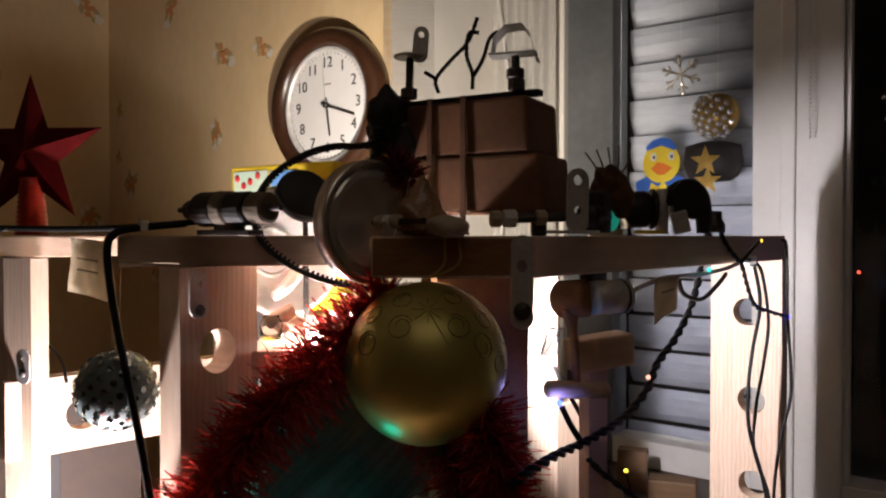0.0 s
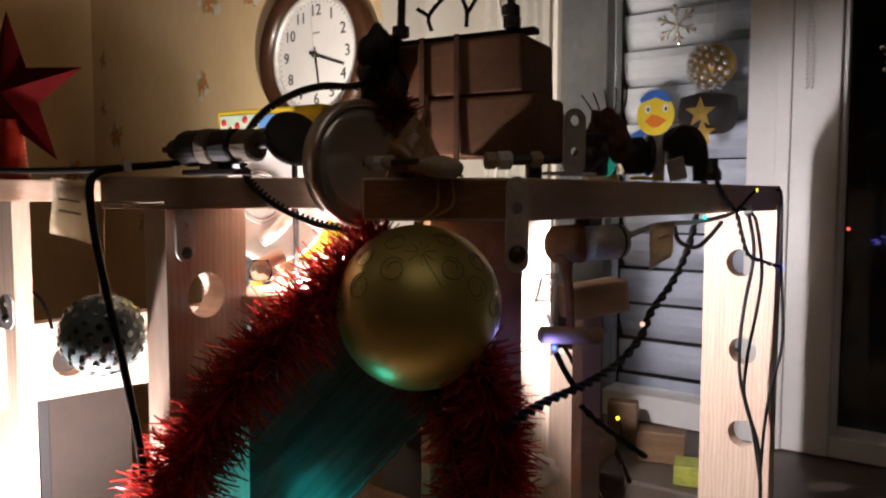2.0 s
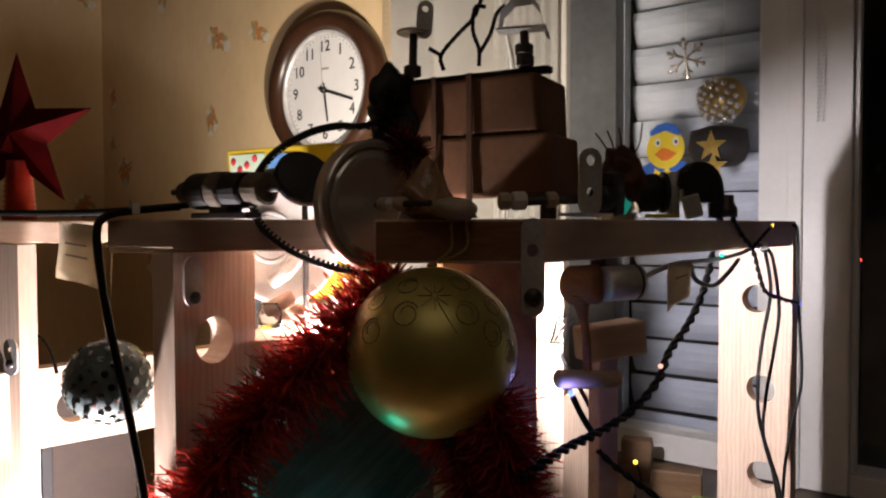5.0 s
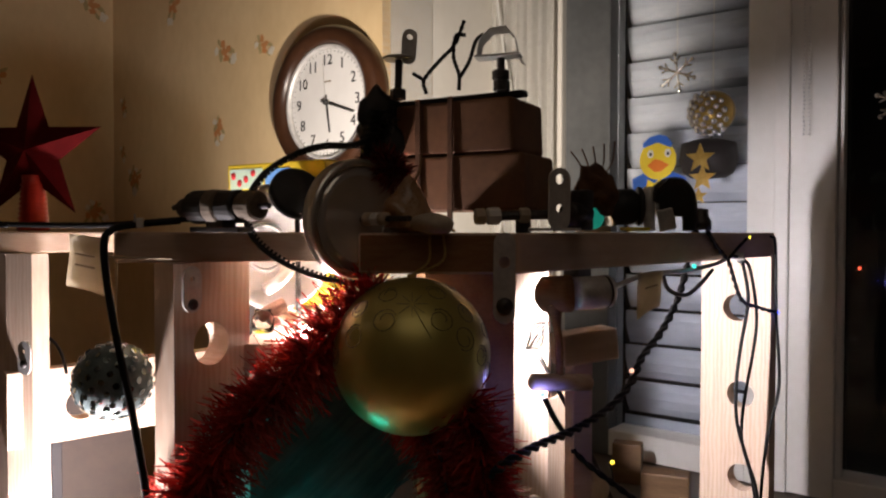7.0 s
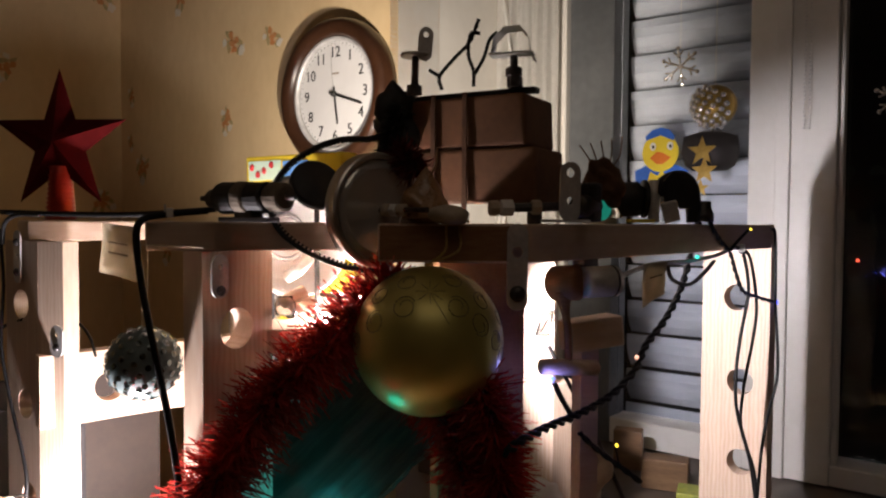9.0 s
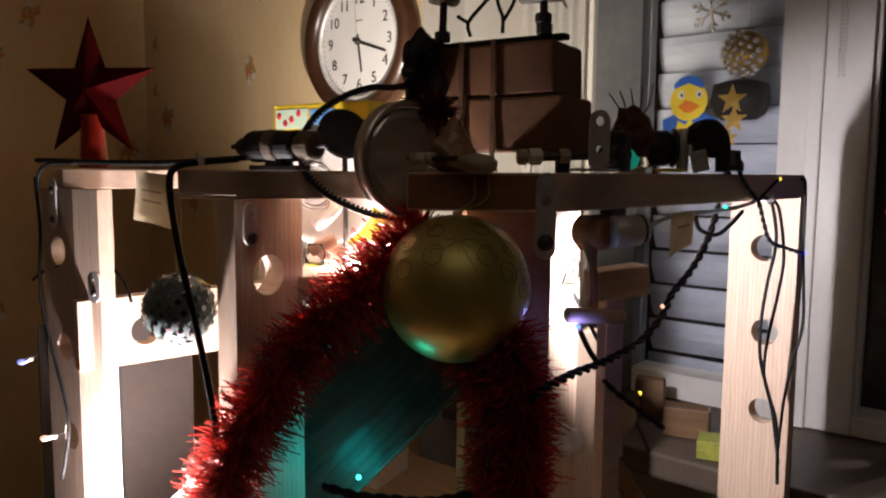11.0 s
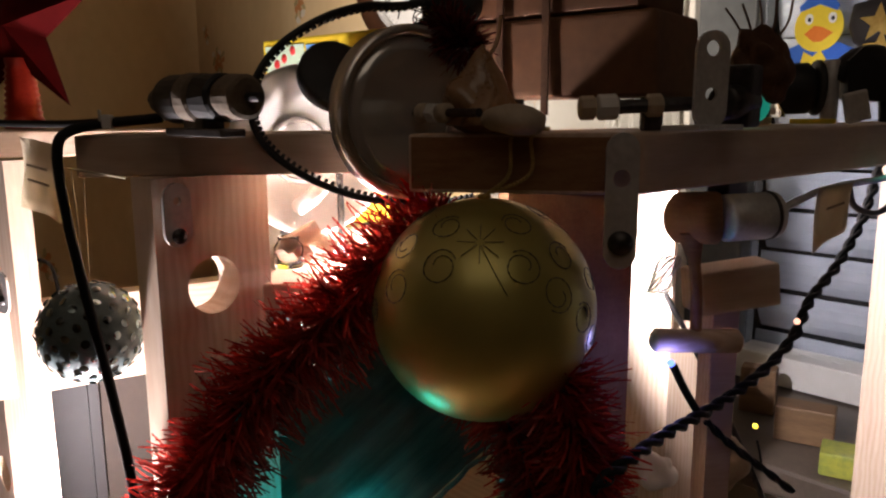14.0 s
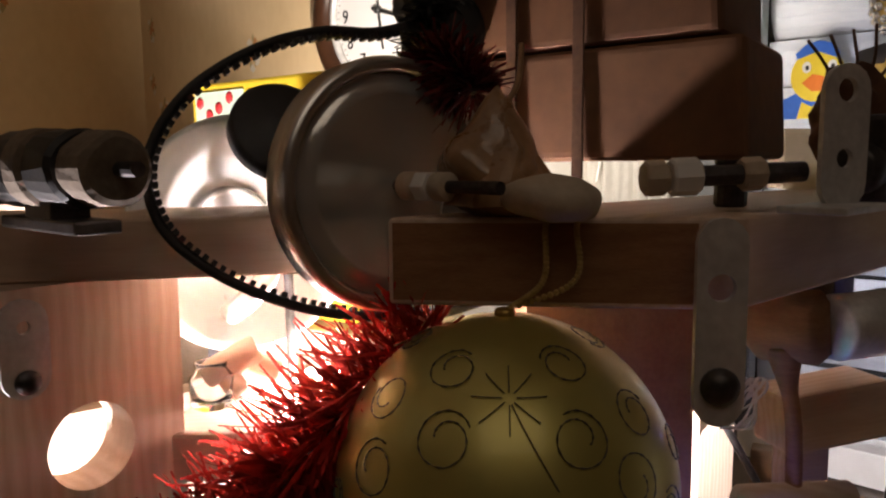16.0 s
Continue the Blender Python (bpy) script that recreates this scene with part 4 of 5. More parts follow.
for k in range(4, len(bl) - 4, 2):
    d = (bl[k + 1] - bl[k - 1]).normalized()
    inn = (cen - bl[k])
    inn = (inn - d * inn.dot(d)).normalized()
    b = box((0.0017, 0.0044, 0.0018), (0, 0, 0.0021), 0)
    bmesh.ops.transform(b, matrix=frame3(bl[k], d, inn), verts=b.verts)
    teeth.append(b)
part("teeth", join(teeth), RUBBER, belt)

reach(1.04)
# ---- clay blocks on the board, strapped ----
B1L, B1R = V((-0.0505, 0.6005, 1.2206)), V((0.0695, 0.5324, 1.2183))
bd = (B1R - B1L)
bd.z = 0
bw = bd.length
bn = V((-bd.y, bd.x, 0)).normalized()
zb0, zb1, zb2 = V((0.0828, 0.5354, 1.2184)).z, V((0.0835, 0.5462, 1.2613)).z, V((0.0708, 0.5469, 1.3023)).z
blocks = thing("clay_block", (B1L + B1R) / 2 + bn * 0.03 - V((0, 0, 0.0)), "pair of brown clay blocks strapped together above the board", "block")
for nm, z0, z1, grow, shift in (("lower_block", zb0, zb1 - 0.0006, 0.0, 0.0), ("upper_block", zb1, zb2, -0.012, -0.004)):
    w = bw + grow
    bm = box((w, 0.060, z1 - z0), (0, 0, 0), 0.0035, 3)
    for v in bm.verts:
        f = (v.co.z / (z1 - z0) + 0.5)
        v.co.x *= 1 - 0.030 * f
        v.co += V((noise.noise(v.co * 40), noise.noise(v.co * 40 + V((3, 0, 0))), 0)) * 0.0008
    part(nm, bm, CLAY, blocks, "", frame3((B1L + B1R) / 2 + bn * 0.030 + bd.normalized() * shift + V((0, 0, (z0 + z1) / 2 - B1L.z)), bd))
for px0 in (0.34, 0.55):
    p = B1L.lerp(B1R, px0) - bn * 0.0012
    part("strap", join([box((0.0045, 0.0012, (zb2 - zb0) + 0.012), (0, 0, 0), 0.0003)]), BROWNFUR, blocks, "dark strap", frame3((p.x, p.y - 0.0008, (zb0 + zb2) / 2 - 0.004), bd))
part("top_strip", box((bw * 0.86, 0.010, 0.0045), (0, 0, 0), 0.001), RUBBER, blocks, "black strip on top", frame3((B1L + B1R) / 2 + bn * 0.012 + V((0.004, 0, zb2 + 0.003 - B1L.z)), bd))
for f, r in ((0.30, 0.006), (0.92, 0.006)):
    p = B1L.lerp(B1R, f) + bn * 0.022
    part("foot", rod((p.x, p.y, TOP), (p.x, p.y, zb0 + 0.001), r, 14, 0.001), DARKSTEEL, blocks)
bag = ball(0.026, 4, (0, 0, 0), (0.72, 0.5, 1.25))
for v in bag.verts:
    v.co *= 1 + 0.55 * noise.noise(v.co * 55) + 0.15 * noise.noise(v.co * 190)
pouch = thing("black_cloth", V((-0.0410, 0.5811, 1.2557)), "crumpled black cloth hung on the clay blocks", "cloth")
part("cloth", bag, RUBBER, pouch, "", Matrix.Translation(V((-0.0408, 0.5915, 1.2806))), True)
garland("black_tinsel", [(-0.0484, 0.5760, 1.2509), (-0.0449, 0.5764, 1.2725), (-0.0363, 0.5767, 1.2941)], 0.011, 900, RUBBER, "black tinsel tuft against the clay blocks")

# bolts lying before the blocks
BA, BB = V((0.0325, 0.5153, 1.2115)), V((0.0852, 0.5253, 1.2133))
bolt = thing("axle_bolt", (BA + BB) / 2 - V((0, 0, 0.006)), "short bolt axle with pale nuts lying on the board", "bolt")
part("shaft", rod(BA.lerp(BB, 0.2), BB, 0.0034, 12), DARKSTEEL, bolt)
for a, b, r, mt in ((0.0, 0.14, 0.0058, CORK), (0.16, 0.34, 0.0062, WHITEPLASTIC), (0.60, 0.74, 0.0055, CORK)):
    part("nut", rod(BA.lerp(BB, a), BA.lerp(BB, b), r, 8, 0.0008), mt, bolt)


# ---- fittings on top of the blocks ----
def stand(px_base, px_top, label):
    b, t = V(px_base), V(px_top)
    st = thing("bolt_stand", b, label, "bolt")
    part("bolt", rod(b, t, 0.0030, 14), DARKSTEEL, st)
    part("nut", rod(b, b + V((0, 0, 0.008)), 0.0062, 6, 0.0006), DARKSTEEL, st)
    return st, t


s1, t1 = stand((-0.0255, 0.5669, 1.3026), (-0.0246, 0.5674, 1.3332), "upright bolt with a washer and a bent perforated strip")
part("washer", rod(t1, t1 + V((0, 0, 0.0022)), 0.0125, 24, 0.0006), STEEL, s1)
ms = Matrix((V((0.97, 0.1, -0.1)).normalized(), V((0.05, 0.05, 1)).normalized(), V((0.1, -1, 0)).normalized())).transposed().to_4x4()
ms.translation = V((-0.0177, 0.5623, 1.3286))
strip("strip", s1, ms, 0.027, 0.0115, [(0.021, 0.0024)])
s2, t2 = stand((0.0532, 0.5469, 1.3055), (0.0524, 0.5474, 1.3321), "upright bolt carrying a steel spring clip")
part("collar", rod(V((0.0524, 0.5471, 1.3137)), V((0.0524, 0.5472, 1.3211)), 0.0065, 16, 0.001), DARKSTEEL, s2)
cl = V((0.0516, 0.5475, 1.3383))
bm = bmesh.new()
arch = [(-0.016, -0.008), (-0.014, 0.004), (-0.006, 0.012), (0.006, 0.013), (0.012, 0.006), (0.015, -0.010), (0.0185, -0.0125)]
va = [[bm.verts.new((x, y, z)) for x, z in arch] for y in (-0.011, 0.011)]
for i in range(len(arch) - 1):
    bm.faces.new((va[0][i], va[0][i + 1], va[1][i + 1], va[1][i]))
bmesh.ops.solidify(bm, geom=bm.faces[:], thickness=0.0014)
part("spring_clip", bm, STEEL, s2, "bent steel clip", frame3(cl, (1, -0.2, 0)), True)
part("clip_plate", box((0.034, 0.016, 0.0016), (0, 0, 0), 0.0004), STEEL, s2, "", frame3(V((0.0506, 0.5454, 1.3308)), (1, -0.25, 0.02)))
for pts in ([(-0.0033, 0.5569, 1.3054), (-0.0050, 0.5571, 1.3158), (0.0067, 0.5574, 1.3304), (0.0183, 0.5576, 1.3429), (0.0254, 0.5579, 1.3608)], [(0.0215, 0.5520, 1.3073), (0.0215, 0.5522, 1.3189), (0.0174, 0.5544, 1.3326), (0.0191, 0.5547, 1.3484), (0.0265, 0.5547, 1.3492)], [(0.0223, 0.5521, 1.3168), (0.0292, 0.5503, 1.3288), (0.0338, 0.5506, 1.3432), (0.0395, 0.5507, 1.3489)], [(-0.0050, 0.5571, 1.3158), (-0.0134, 0.5582, 1.3210)]):
    tw = thing("black_twig_wire", pts[0], "thin black twisted wire standing up like a twig", "wire", "twig wires")
    ln = smooth_line(pts, 10)
    part("wire", sweep(ln, lambda f: 0.0015 + 0.0003 * math.sin(f * 90), 7), CABLE, tw, "", None, True)

# ---- upright perforated bracket and small clutter on the right board ----
cb = thing("clamp_bracket", V((0.0904, 0.5101, 1.2014)), "perforated steel bracket standing on the board", "bracket")
mc = Matrix((V((0.93, 0.36, 0)).normalized(), V((0.02, 0, 1)).normalized(), V((0.36, -0.93, 0)).normalized())).transposed().to_4x4()
mc.translation = V((0.0908, 0.5121, 1.2014))
strip("upright", cb, mc, 0.0445, 0.0165, [(0.0365, 0.0036), (0.016, 0.0030)])
part("foot", box((0.036, 0.020, 0.0022), (0, 0, 0), 0.0006), STEEL, cb, "", frame3(V((0.0876, 0.5051, 1.2014)) + V((0, 0, 0.0012)), rbd))
part("bearing", rod(V((0.0994, 0.5253, 1.2137)), V((0.1155, 0.5453, 1.2142)), 0.0085, 20, 0.0015), DARKSTEEL, cb, "black bearing", None, True)
part("jaw", box((0.012, 0.016, 0.030), (0, 0, 0.015), 0.002), DARKSTEEL, cb, "", frame3(V((0.1112, 0.5401, 1.2019)), rbd))


reach(1.06)


def lumpy(name, place, scale, r, material, label, category, rough=0.3, freq=60.0, sub=4):
    bm = ball(r, sub, (0, 0, 0), scale)
    for v in bm.verts:
        v.co *= 1 + rough * noise.noise(v.co * freq + V((place[0] * 50, 0, 0)))
    t = thing(name, V(place) - V((0, 0, r * scale[2])), label, category)
    part("body", bm, material, t, "", Matrix.Translation(place), True)
    return t


fur = lumpy("dry_cone", (0.1325, 0.6007, 1.2328), (0.9, 0.8, 1.25), 0.0175, BROWNFUR, "brown dry cone ornament standing on the board", "ornament", 0.45, 130)
for k in range(5):
    a = V((0.1253, 0.6009, 1.2486)) + V((0.004 * k, 0, 0))
    part("twig", sweep(smooth_line([a, a + V((-0.006 + 0.003 * k, 0, 0.010)), a + V((-0.012 + 0.005 * k, 0, 0.018 + 0.002 * k))], 5), 0.0007, 5), BROWNFUR, fur)
bulb = thing("green_bulb", V((0.1330, 0.6001, 1.2017)), "small teal glowing fairy bulb on the board", "bulb")
part("bulb", ball(0.0085, 3, (0, 0, 0), (0.9, 0.9, 1.2)), glow("teal_bulb", (0.02, 0.42, 0.30), 0.35), bulb, "", Matrix.Translation(V((0.1330, 0.6003, 1.2134))), True)
cbx = thing("paper_box", V((0.1547, 0.7202, 1.2031)), "small cream cardboard box on the board", "box")
part("carton", box((0.030, 0.022, 0.034), (0, 0, 0), 0.0012), PAPER, cbx, "", frame3(V((0.1547, 0.7204, 1.2172)), (1, 0.1, 0)))
part("yellow_strip", box((0.022, 0.014, 0.003), (0, 0, 0), 0.0006), YELLOW, cbx, "", frame3(V((0.1760, 0.6402, 1.2033)), (1, 0.2, 0)))
tube = thing("black_reel", V((0.1819, 0.6804, 1.2193)), "black plastic reel on a silver post", "reel")
part("reel", rod(V((0.1604, 0.6805, 1.2234)), V((0.1870, 0.6805, 1.2244)), 0.0165, 28, 0.004), RUBBER, tube, "", None, True)
part("reel_end", rod(V((0.1870, 0.6805, 1.2244)), V((0.1911, 0.6805, 1.2244)), 0.0180, 24, 0.001), RUBBER, tube, "", None, True)
part("post", rod(V((0.2011, 0.6901, 1.2020)), V((0.2011, 0.6909, 1.2429)), 0.0055, 16, 0.001), STEEL, tube, "silver post", None, True)
hook = thing("black_arch", V((0.2234, 0.6902, 1.2030)), "black plastic arch clip with a silver face", "clip")
ah = smooth_line([(0.2053, 0.6906, 1.2289), (0.2105, 0.6908, 1.2393), (0.2250, 0.6909, 1.2445), (0.2354, 0.6907, 1.2362), (0.2390, 0.6904, 1.2170), (0.2385, 0.6901, 1.2020)], 8)
part("arch", sweep(ah, lambda f: 0.0055 + 0.003 * math.sin(f * 3.1), 10), RUBBER, hook, "", None, True)
part("housing", polygon([(-0.013, -0.012), (-0.015, 0.012), (-0.006, 0.021), (0.010, 0.019), (0.017, 0.004), (0.013, -0.014)], 0.018), RUBBER, hook, "black angular housing", frame3(V((0.2209, 0.7006, 1.2293)), (1, 0.1, 0)) @ Matrix.Rotation(radians(90), 4, "X"))
part("silver_face", box((0.016, 0.004, 0.020), (0, 0, 0), 0.0018), STEEL, hook, "silver insert", frame3(V((0.2130, 0.6753, 1.2121)), (1, 0.1, 0.25)))
knob = thing("grey_knob", V((0.2586, 0.7201, 1.2020)), "small grey plug standing on the board edge", "plug")
part("plug", lathe([(0, 0), (0.011, 0), (0.011, 0.008), (0.008, 0.013), (0.008, 0.020), (0, 0.021)], 20), DARKSTEEL, knob, "", Matrix.Translation(V((0.2586, 0.7202, 1.2031))), True)
amb = thing("amber_knob", V((0.1534, 0.6302, 1.2060)), "small gold knob on a clear stem", "knob")
part("knob", ball(0.0075, 3, V((0.1477, 0.6306, 1.2264)), (1.3, 1, 0.8)), GOLD, amb, "", None, True)
part("stem", lathe([(0, 0), (0.010, 0), (0.004, 0.010), (0.0045, 0.016), (0, 0.017)], 20), CRYSTAL, amb, "clear stem", Matrix.Translation(V((0.1477, 0.6302, 1.2060))), True)


reach(1.11)
# ---- device hanging under the right board ----
dev = thing("hand_drill_toy", V((0.1019, 0.5291, 1.1434)), "small metal drill with wooden cross handle under the board", "tool")
part("wooden_knob", rod(V((0.0819, 0.5443, 1.1541)), V((0.1039, 0.5273, 1.1563)), 0.0135, 24, 0.004), PINE_END, dev, "brown wooden head", None, True)
part("metal_barrel", rod(V((0.1039, 0.5273, 1.1563)), V((0.1315, 0.5393, 1.1569)), 0.0120, 24, 0.0015), STEEL, dev, "metal barrel", None, True)
for k in (3,):
    part("barrel_ring", rod(V((0.1039, 0.5273, 1.1563)).lerp(V((0.1315, 0.5393, 1.1569)), 0.2 + 0.2 * k), V((0.1039, 0.5273, 1.1563)).lerp(V((0.1315, 0.5393, 1.1569)), 0.26 + 0.2 * k), 0.0125, 24), DARKSTEEL, dev)
part("neck", sweep(smooth_line([(0.0897, 0.5322, 1.1491), (0.0913, 0.5320, 1.1370), (0.0932, 0.5287, 1.1195), (0.0940, 0.5282, 1.0936)], 8), lambda f: 0.0075 - 0.0045 * min(1, f * 2.2), 14), PINE_END, dev, "", None, True)
part("cross_handle", rod(V((0.0714, 0.5202, 1.0936)), V((0.1180, 0.5362, 1.0900)), 0.0062, 20, 0.002), PINE, dev, "turned wooden cross handle", None, True)
part("hanger", box((0.02, 0.012, 0.02), (0, 0, 0), 0.001), DARKSTEEL, dev, "", frame3(V((0.1089, 0.5445, 1.1663)), rbd))


# ---- cables ----
def cable(name, pts, r, label, material=CABLE, per=10, twist=0.0, group=""):
    ln = smooth_line(pts, per)
    t = thing(name, ln[len(ln) // 2], label, "cable", group)
    if twist:
        for ph in (0, math.pi):
            l2 = []
            acc = 0.0
            for k, p in enumerate(ln):
                d = (ln[min(k + 1, len(ln) - 1)] - ln[max(k - 1, 0)]).normalized()
                acc += (ln[k] - ln[k - 1]).length if k else 0
                xa = d.cross(V((0.2, 0.9, 0.3))).normalized()
                ya = d.cross(xa)
                l2.append(p + twist * (math.cos(acc * 260 + ph) * xa + math.sin(acc * 260 + ph) * ya))
            part("strand", sweep(l2, r, 7), material, t, "", None, True)
    else:
        part("sheath", sweep(ln, r, 10), material, t, "", None, True)
    return t


reach(0.94)
cable("black_cable", [(-0.3932, 0.6202, 1.2073), (-0.3264, 0.6002, 1.2058), (-0.2653, 0.5752, 1.2055), (-0.2247, 0.5602, 1.2071), (-0.1814, 0.5503, 1.2102)], 0.0024, "black cable lying along the board top")
cable("drop_cable", [(-0.1859, 0.5452, 1.2089), (-0.2146, 0.5352, 1.2059), (-0.2271, 0.5221, 1.2019), (-0.2312, 0.5179, 1.1913), (-0.2276, 0.5154, 1.1604), (-0.2202, 0.5137, 1.1218), (-0.2101, 0.5119, 1.0756), (-0.2008, 0.5091, 1.0299), (-0.1950, 0.5065, 0.9923)], 0.0027, "black cable bent over the board end and hanging down")
reach(1.03)
pc = thing("cable_clip", V((0.3343, 0.8146, 1.1717)), "white cable clip holding wires under the board", "clip")
part("clip", box((0.012, 0.007, 0.009), (0, 0, 0), 0.0015), WHITEPLASTIC, pc, "", frame3(V((0.3319, 0.8117, 1.1736)), (1, 0.3, 0.1)))
part("nail", rod(V((0.3319, 0.8117, 1.1736)), V((0.3307, 0.8118, 1.1828)), 0.0009, 8), STEEL, pc)
reach(0.94)
cl2 = thing("cable_clip", V((-0.2122, 0.5352, 1.2059)), "white cable clip with a nail on the board", "clip")
part("clip", box((0.005, 0.008, 0.0075), (0, 0, 0), 0.0012), WHITEPLASTIC, cl2, "", frame3(V((-0.2122, 0.5352, 1.2071)), lbd))
part("nail", rod(V((-0.2154, 0.5331, 1.2039)), V((-0.2154, 0.5333, 1.2135)), 0.0008, 8), STEEL, cl2)
reach(1.11)
cable("twisted_light_cord", [(0.2568, 0.7153, 1.2085), (0.2451, 0.7000, 1.1962), (0.2330, 0.6795, 1.1682), (0.2155, 0.6540, 1.1374), (0.1945, 0.6286, 1.1138), (0.1723, 0.6033, 1.0967), (0.1587, 0.5830, 1.0804), (0.1351, 0.5577, 1.0653), (0.1020, 0.5176, 1.0593), (0.0725, 0.4776, 1.0600), (0.0505, 0.4426, 1.0602), (0.0391, 0.4276, 1.0571)], 0.0018, "twisted black fairy light cord drooping from the board", twist=0.0017, per=16)
cable("light_stub", [(0.0939, 0.5096, 1.0599), (0.0869, 0.5098, 1.0714), (0.0808, 0.5100, 1.0838)], 0.0021, "short cord branch with a lamp at its tip")
reach(1.03)
cable("fairy_wire", [(0.2702, 0.7402, 1.2077), (0.2889, 0.7599, 1.1873), (0.3094, 0.7796, 1.1694), (0.3234, 0.7992, 1.1476), (0.3395, 0.8188, 1.1247), (0.3648, 0.8386, 1.1153), (0.3941, 0.8585, 1.1075)], 0.0014, "thin black fairy light wire before the post", twist=0.0012, per=14)
cable("fairy_branch", [(0.3083, 0.7796, 1.1706), (0.3217, 0.7898, 1.1821), (0.3366, 0.8000, 1.1939)], 0.0017, "short black wire branch with a yellow lamp")
cable("post_wire", [(0.3134, 0.7897, 1.1737), (0.3352, 0.8196, 1.1728), (0.3484, 0.8395, 1.1633), (0.3583, 0.8488, 1.1220), (0.3541, 0.8579, 1.0693), (0.3489, 0.8571, 1.0241), (0.3502, 0.8563, 0.9789), (0.3625, 0.8555, 0.9337), (0.3735, 0.8548, 0.8949), (0.3773, 0.8536, 0.8239)], 0.0021, "black wire hanging down along the drilled post")
cable("post_wire", [(0.3158, 0.7897, 1.1761), (0.3455, 0.8296, 1.1699), (0.3593, 0.8443, 1.1541), (0.3722, 0.8584, 1.1017), (0.3713, 0.8676, 1.0548), (0.3621, 0.8667, 1.0025), (0.3595, 0.8659, 0.9567), (0.3713, 0.8651, 0.9110), (0.3817, 0.8639, 0.8456)], 0.0019, "black wire hanging down along the drilled post")
cable("post_wire", [(0.3944, 0.8751, 1.1959), (0.4020, 0.8799, 1.1853), (0.4033, 0.8785, 1.1060), (0.4073, 0.8770, 1.0200), (0.3974, 0.8762, 0.9738), (0.3888, 0.8753, 0.9209), (0.3848, 0.8742, 0.8614)], 0.0018, "black wire hanging at the post edge")
reach(1.08)
cable("pale_wire", [(0.1327, 0.5443, 1.1573), (0.1525, 0.5694, 1.1626), (0.1785, 0.5995, 1.1665), (0.2261, 0.6595, 1.1662), (0.2737, 0.7196, 1.1696), (0.3038, 0.7597, 1.1747), (0.3294, 0.7996, 1.1686)], 0.0020, "grey wire running under the board", STEEL)
cable("loop_wire", [(0.1969, 0.6295, 1.1649), (0.2048, 0.6392, 1.1508), (0.2261, 0.6591, 1.1444), (0.2457, 0.6793, 1.1529), (0.2635, 0.6995, 1.1646)], 0.0019, "loop of grey wire under the board", DARKSTEEL)
cable("thin_rod", [(0.0947, 0.6582, 1.0898), (0.1211, 0.6523, 1.0414), (0.1470, 0.6464, 0.9889), (0.1664, 0.6356, 0.9441)], 0.0020, "thin dark rod leaning inside the frame", DARKSTEEL)
reach(0.76)
cable("far_cable", [(-0.5379, 0.8352, 1.0639), (-0.5072, 0.8067, 1.0786), (-0.4682, 0.7732, 1.0902)], 0.0018, "thin black wire threaded through the drilled plank")
cable("far_cable", [(-0.5160, 0.8126, 1.1893), (-0.4991, 0.7896, 1.1292), (-0.5002, 0.7857, 1.0591), (-0.4830, 0.7728, 0.9980), (-0.4567, 0.7503, 0.9417), (-0.4474, 0.7387, 0.9085), (-0.4554, 0.7355, 0.8537)], 0.0019, "thin black wire hanging beside the drilled plank")
cable("far_cable", [(-0.4221, 0.7256, 1.2062), (-0.4569, 0.7448, 1.2058), (-0.4816, 0.7637, 1.1964), (-0.4954, 0.7822, 1.1741)], 0.0024, "black cable running over the board corner")
cable("inner_cable", [(-0.4472, 0.7981, 1.0869), (-0.4201, 0.7981, 1.0833), (-0.3936, 0.7729, 1.0706), (-0.3778, 0.7526, 1.0535)], 0.0017, "thin black cable behind the frame")

reach(1.0)
cable("tied_cable", [(-0.1092, 0.4900, 0.9661), (-0.0827, 0.4850, 0.9621), (-0.0608, 0.4800, 0.9625), (-0.0357, 0.4800, 0.9608), (-0.0148, 0.4800, 0.9634), (0.0018, 0.4850, 0.9650)], 0.0024, "black cord tied across below the bauble", twist=0.0014)
reach(1.08)
# lamps on the cords
for place, colour, strength, nm in (((0.1644, 0.6723, 0.9889), (1.0, 0.72, 0.06), 3.0, "yellow"), ((0.0796, 0.5101, 1.0864), (0.12, 0.22, 1.0), 3.0, "blue"), ((0.3954, 0.8585, 1.1075), (0.06, 0.08, 1.0), 6.0, "blue"), ((0.3378, 0.8000, 1.1951), (1.0, 0.72, 0.06), 4.0, "yellow"), ((0.1615, 0.5901, 1.0887), (1.0, 0.5, 0.36), 1.6, "red"), ((0.2336, 0.6596, 1.1701), (0.05, 0.8, 0.6), 2.0, "teal")):
    led = thing("fairy_lamp", place, "tiny " + nm + " fairy lamp on a black cord", "lamp", "fairy lamps")
    part("bulb", ball(0.0019, 2), glow("lamp_" + nm, colour, strength), led, "", Matrix.Translation(place), True)
lamp("fairy_light_blue", (0.0860, 0.5700, 1.0720), 0.030, (0.25, 0.25, 1.0), 0.008)
reach(1.40)
TE = V((-0.0645, 0.4069, 1.0223))
lamp("fairy_light_blue", V((0.3924, 0.8435, 1.1091)), 0.02, (0.15, 0.15, 1.0), 0.003)
lamp("fairy_light_teal", reached(TE) + V((0.0, -0.030, 0.002)), 0.085, (0.02, 0.85, 0.90), 0.024)
led = thing("fairy_lamp", TE, "tiny teal fairy lamp on the slanting board", "lamp", "fairy lamps")
part("bulb", ball(0.0016, 2), glow("lamp_teal_brace", (0.1, 1.0, 0.8), 2.5), led, "", Matrix.Translation(TE + V((0, -0.019, 0))), True)

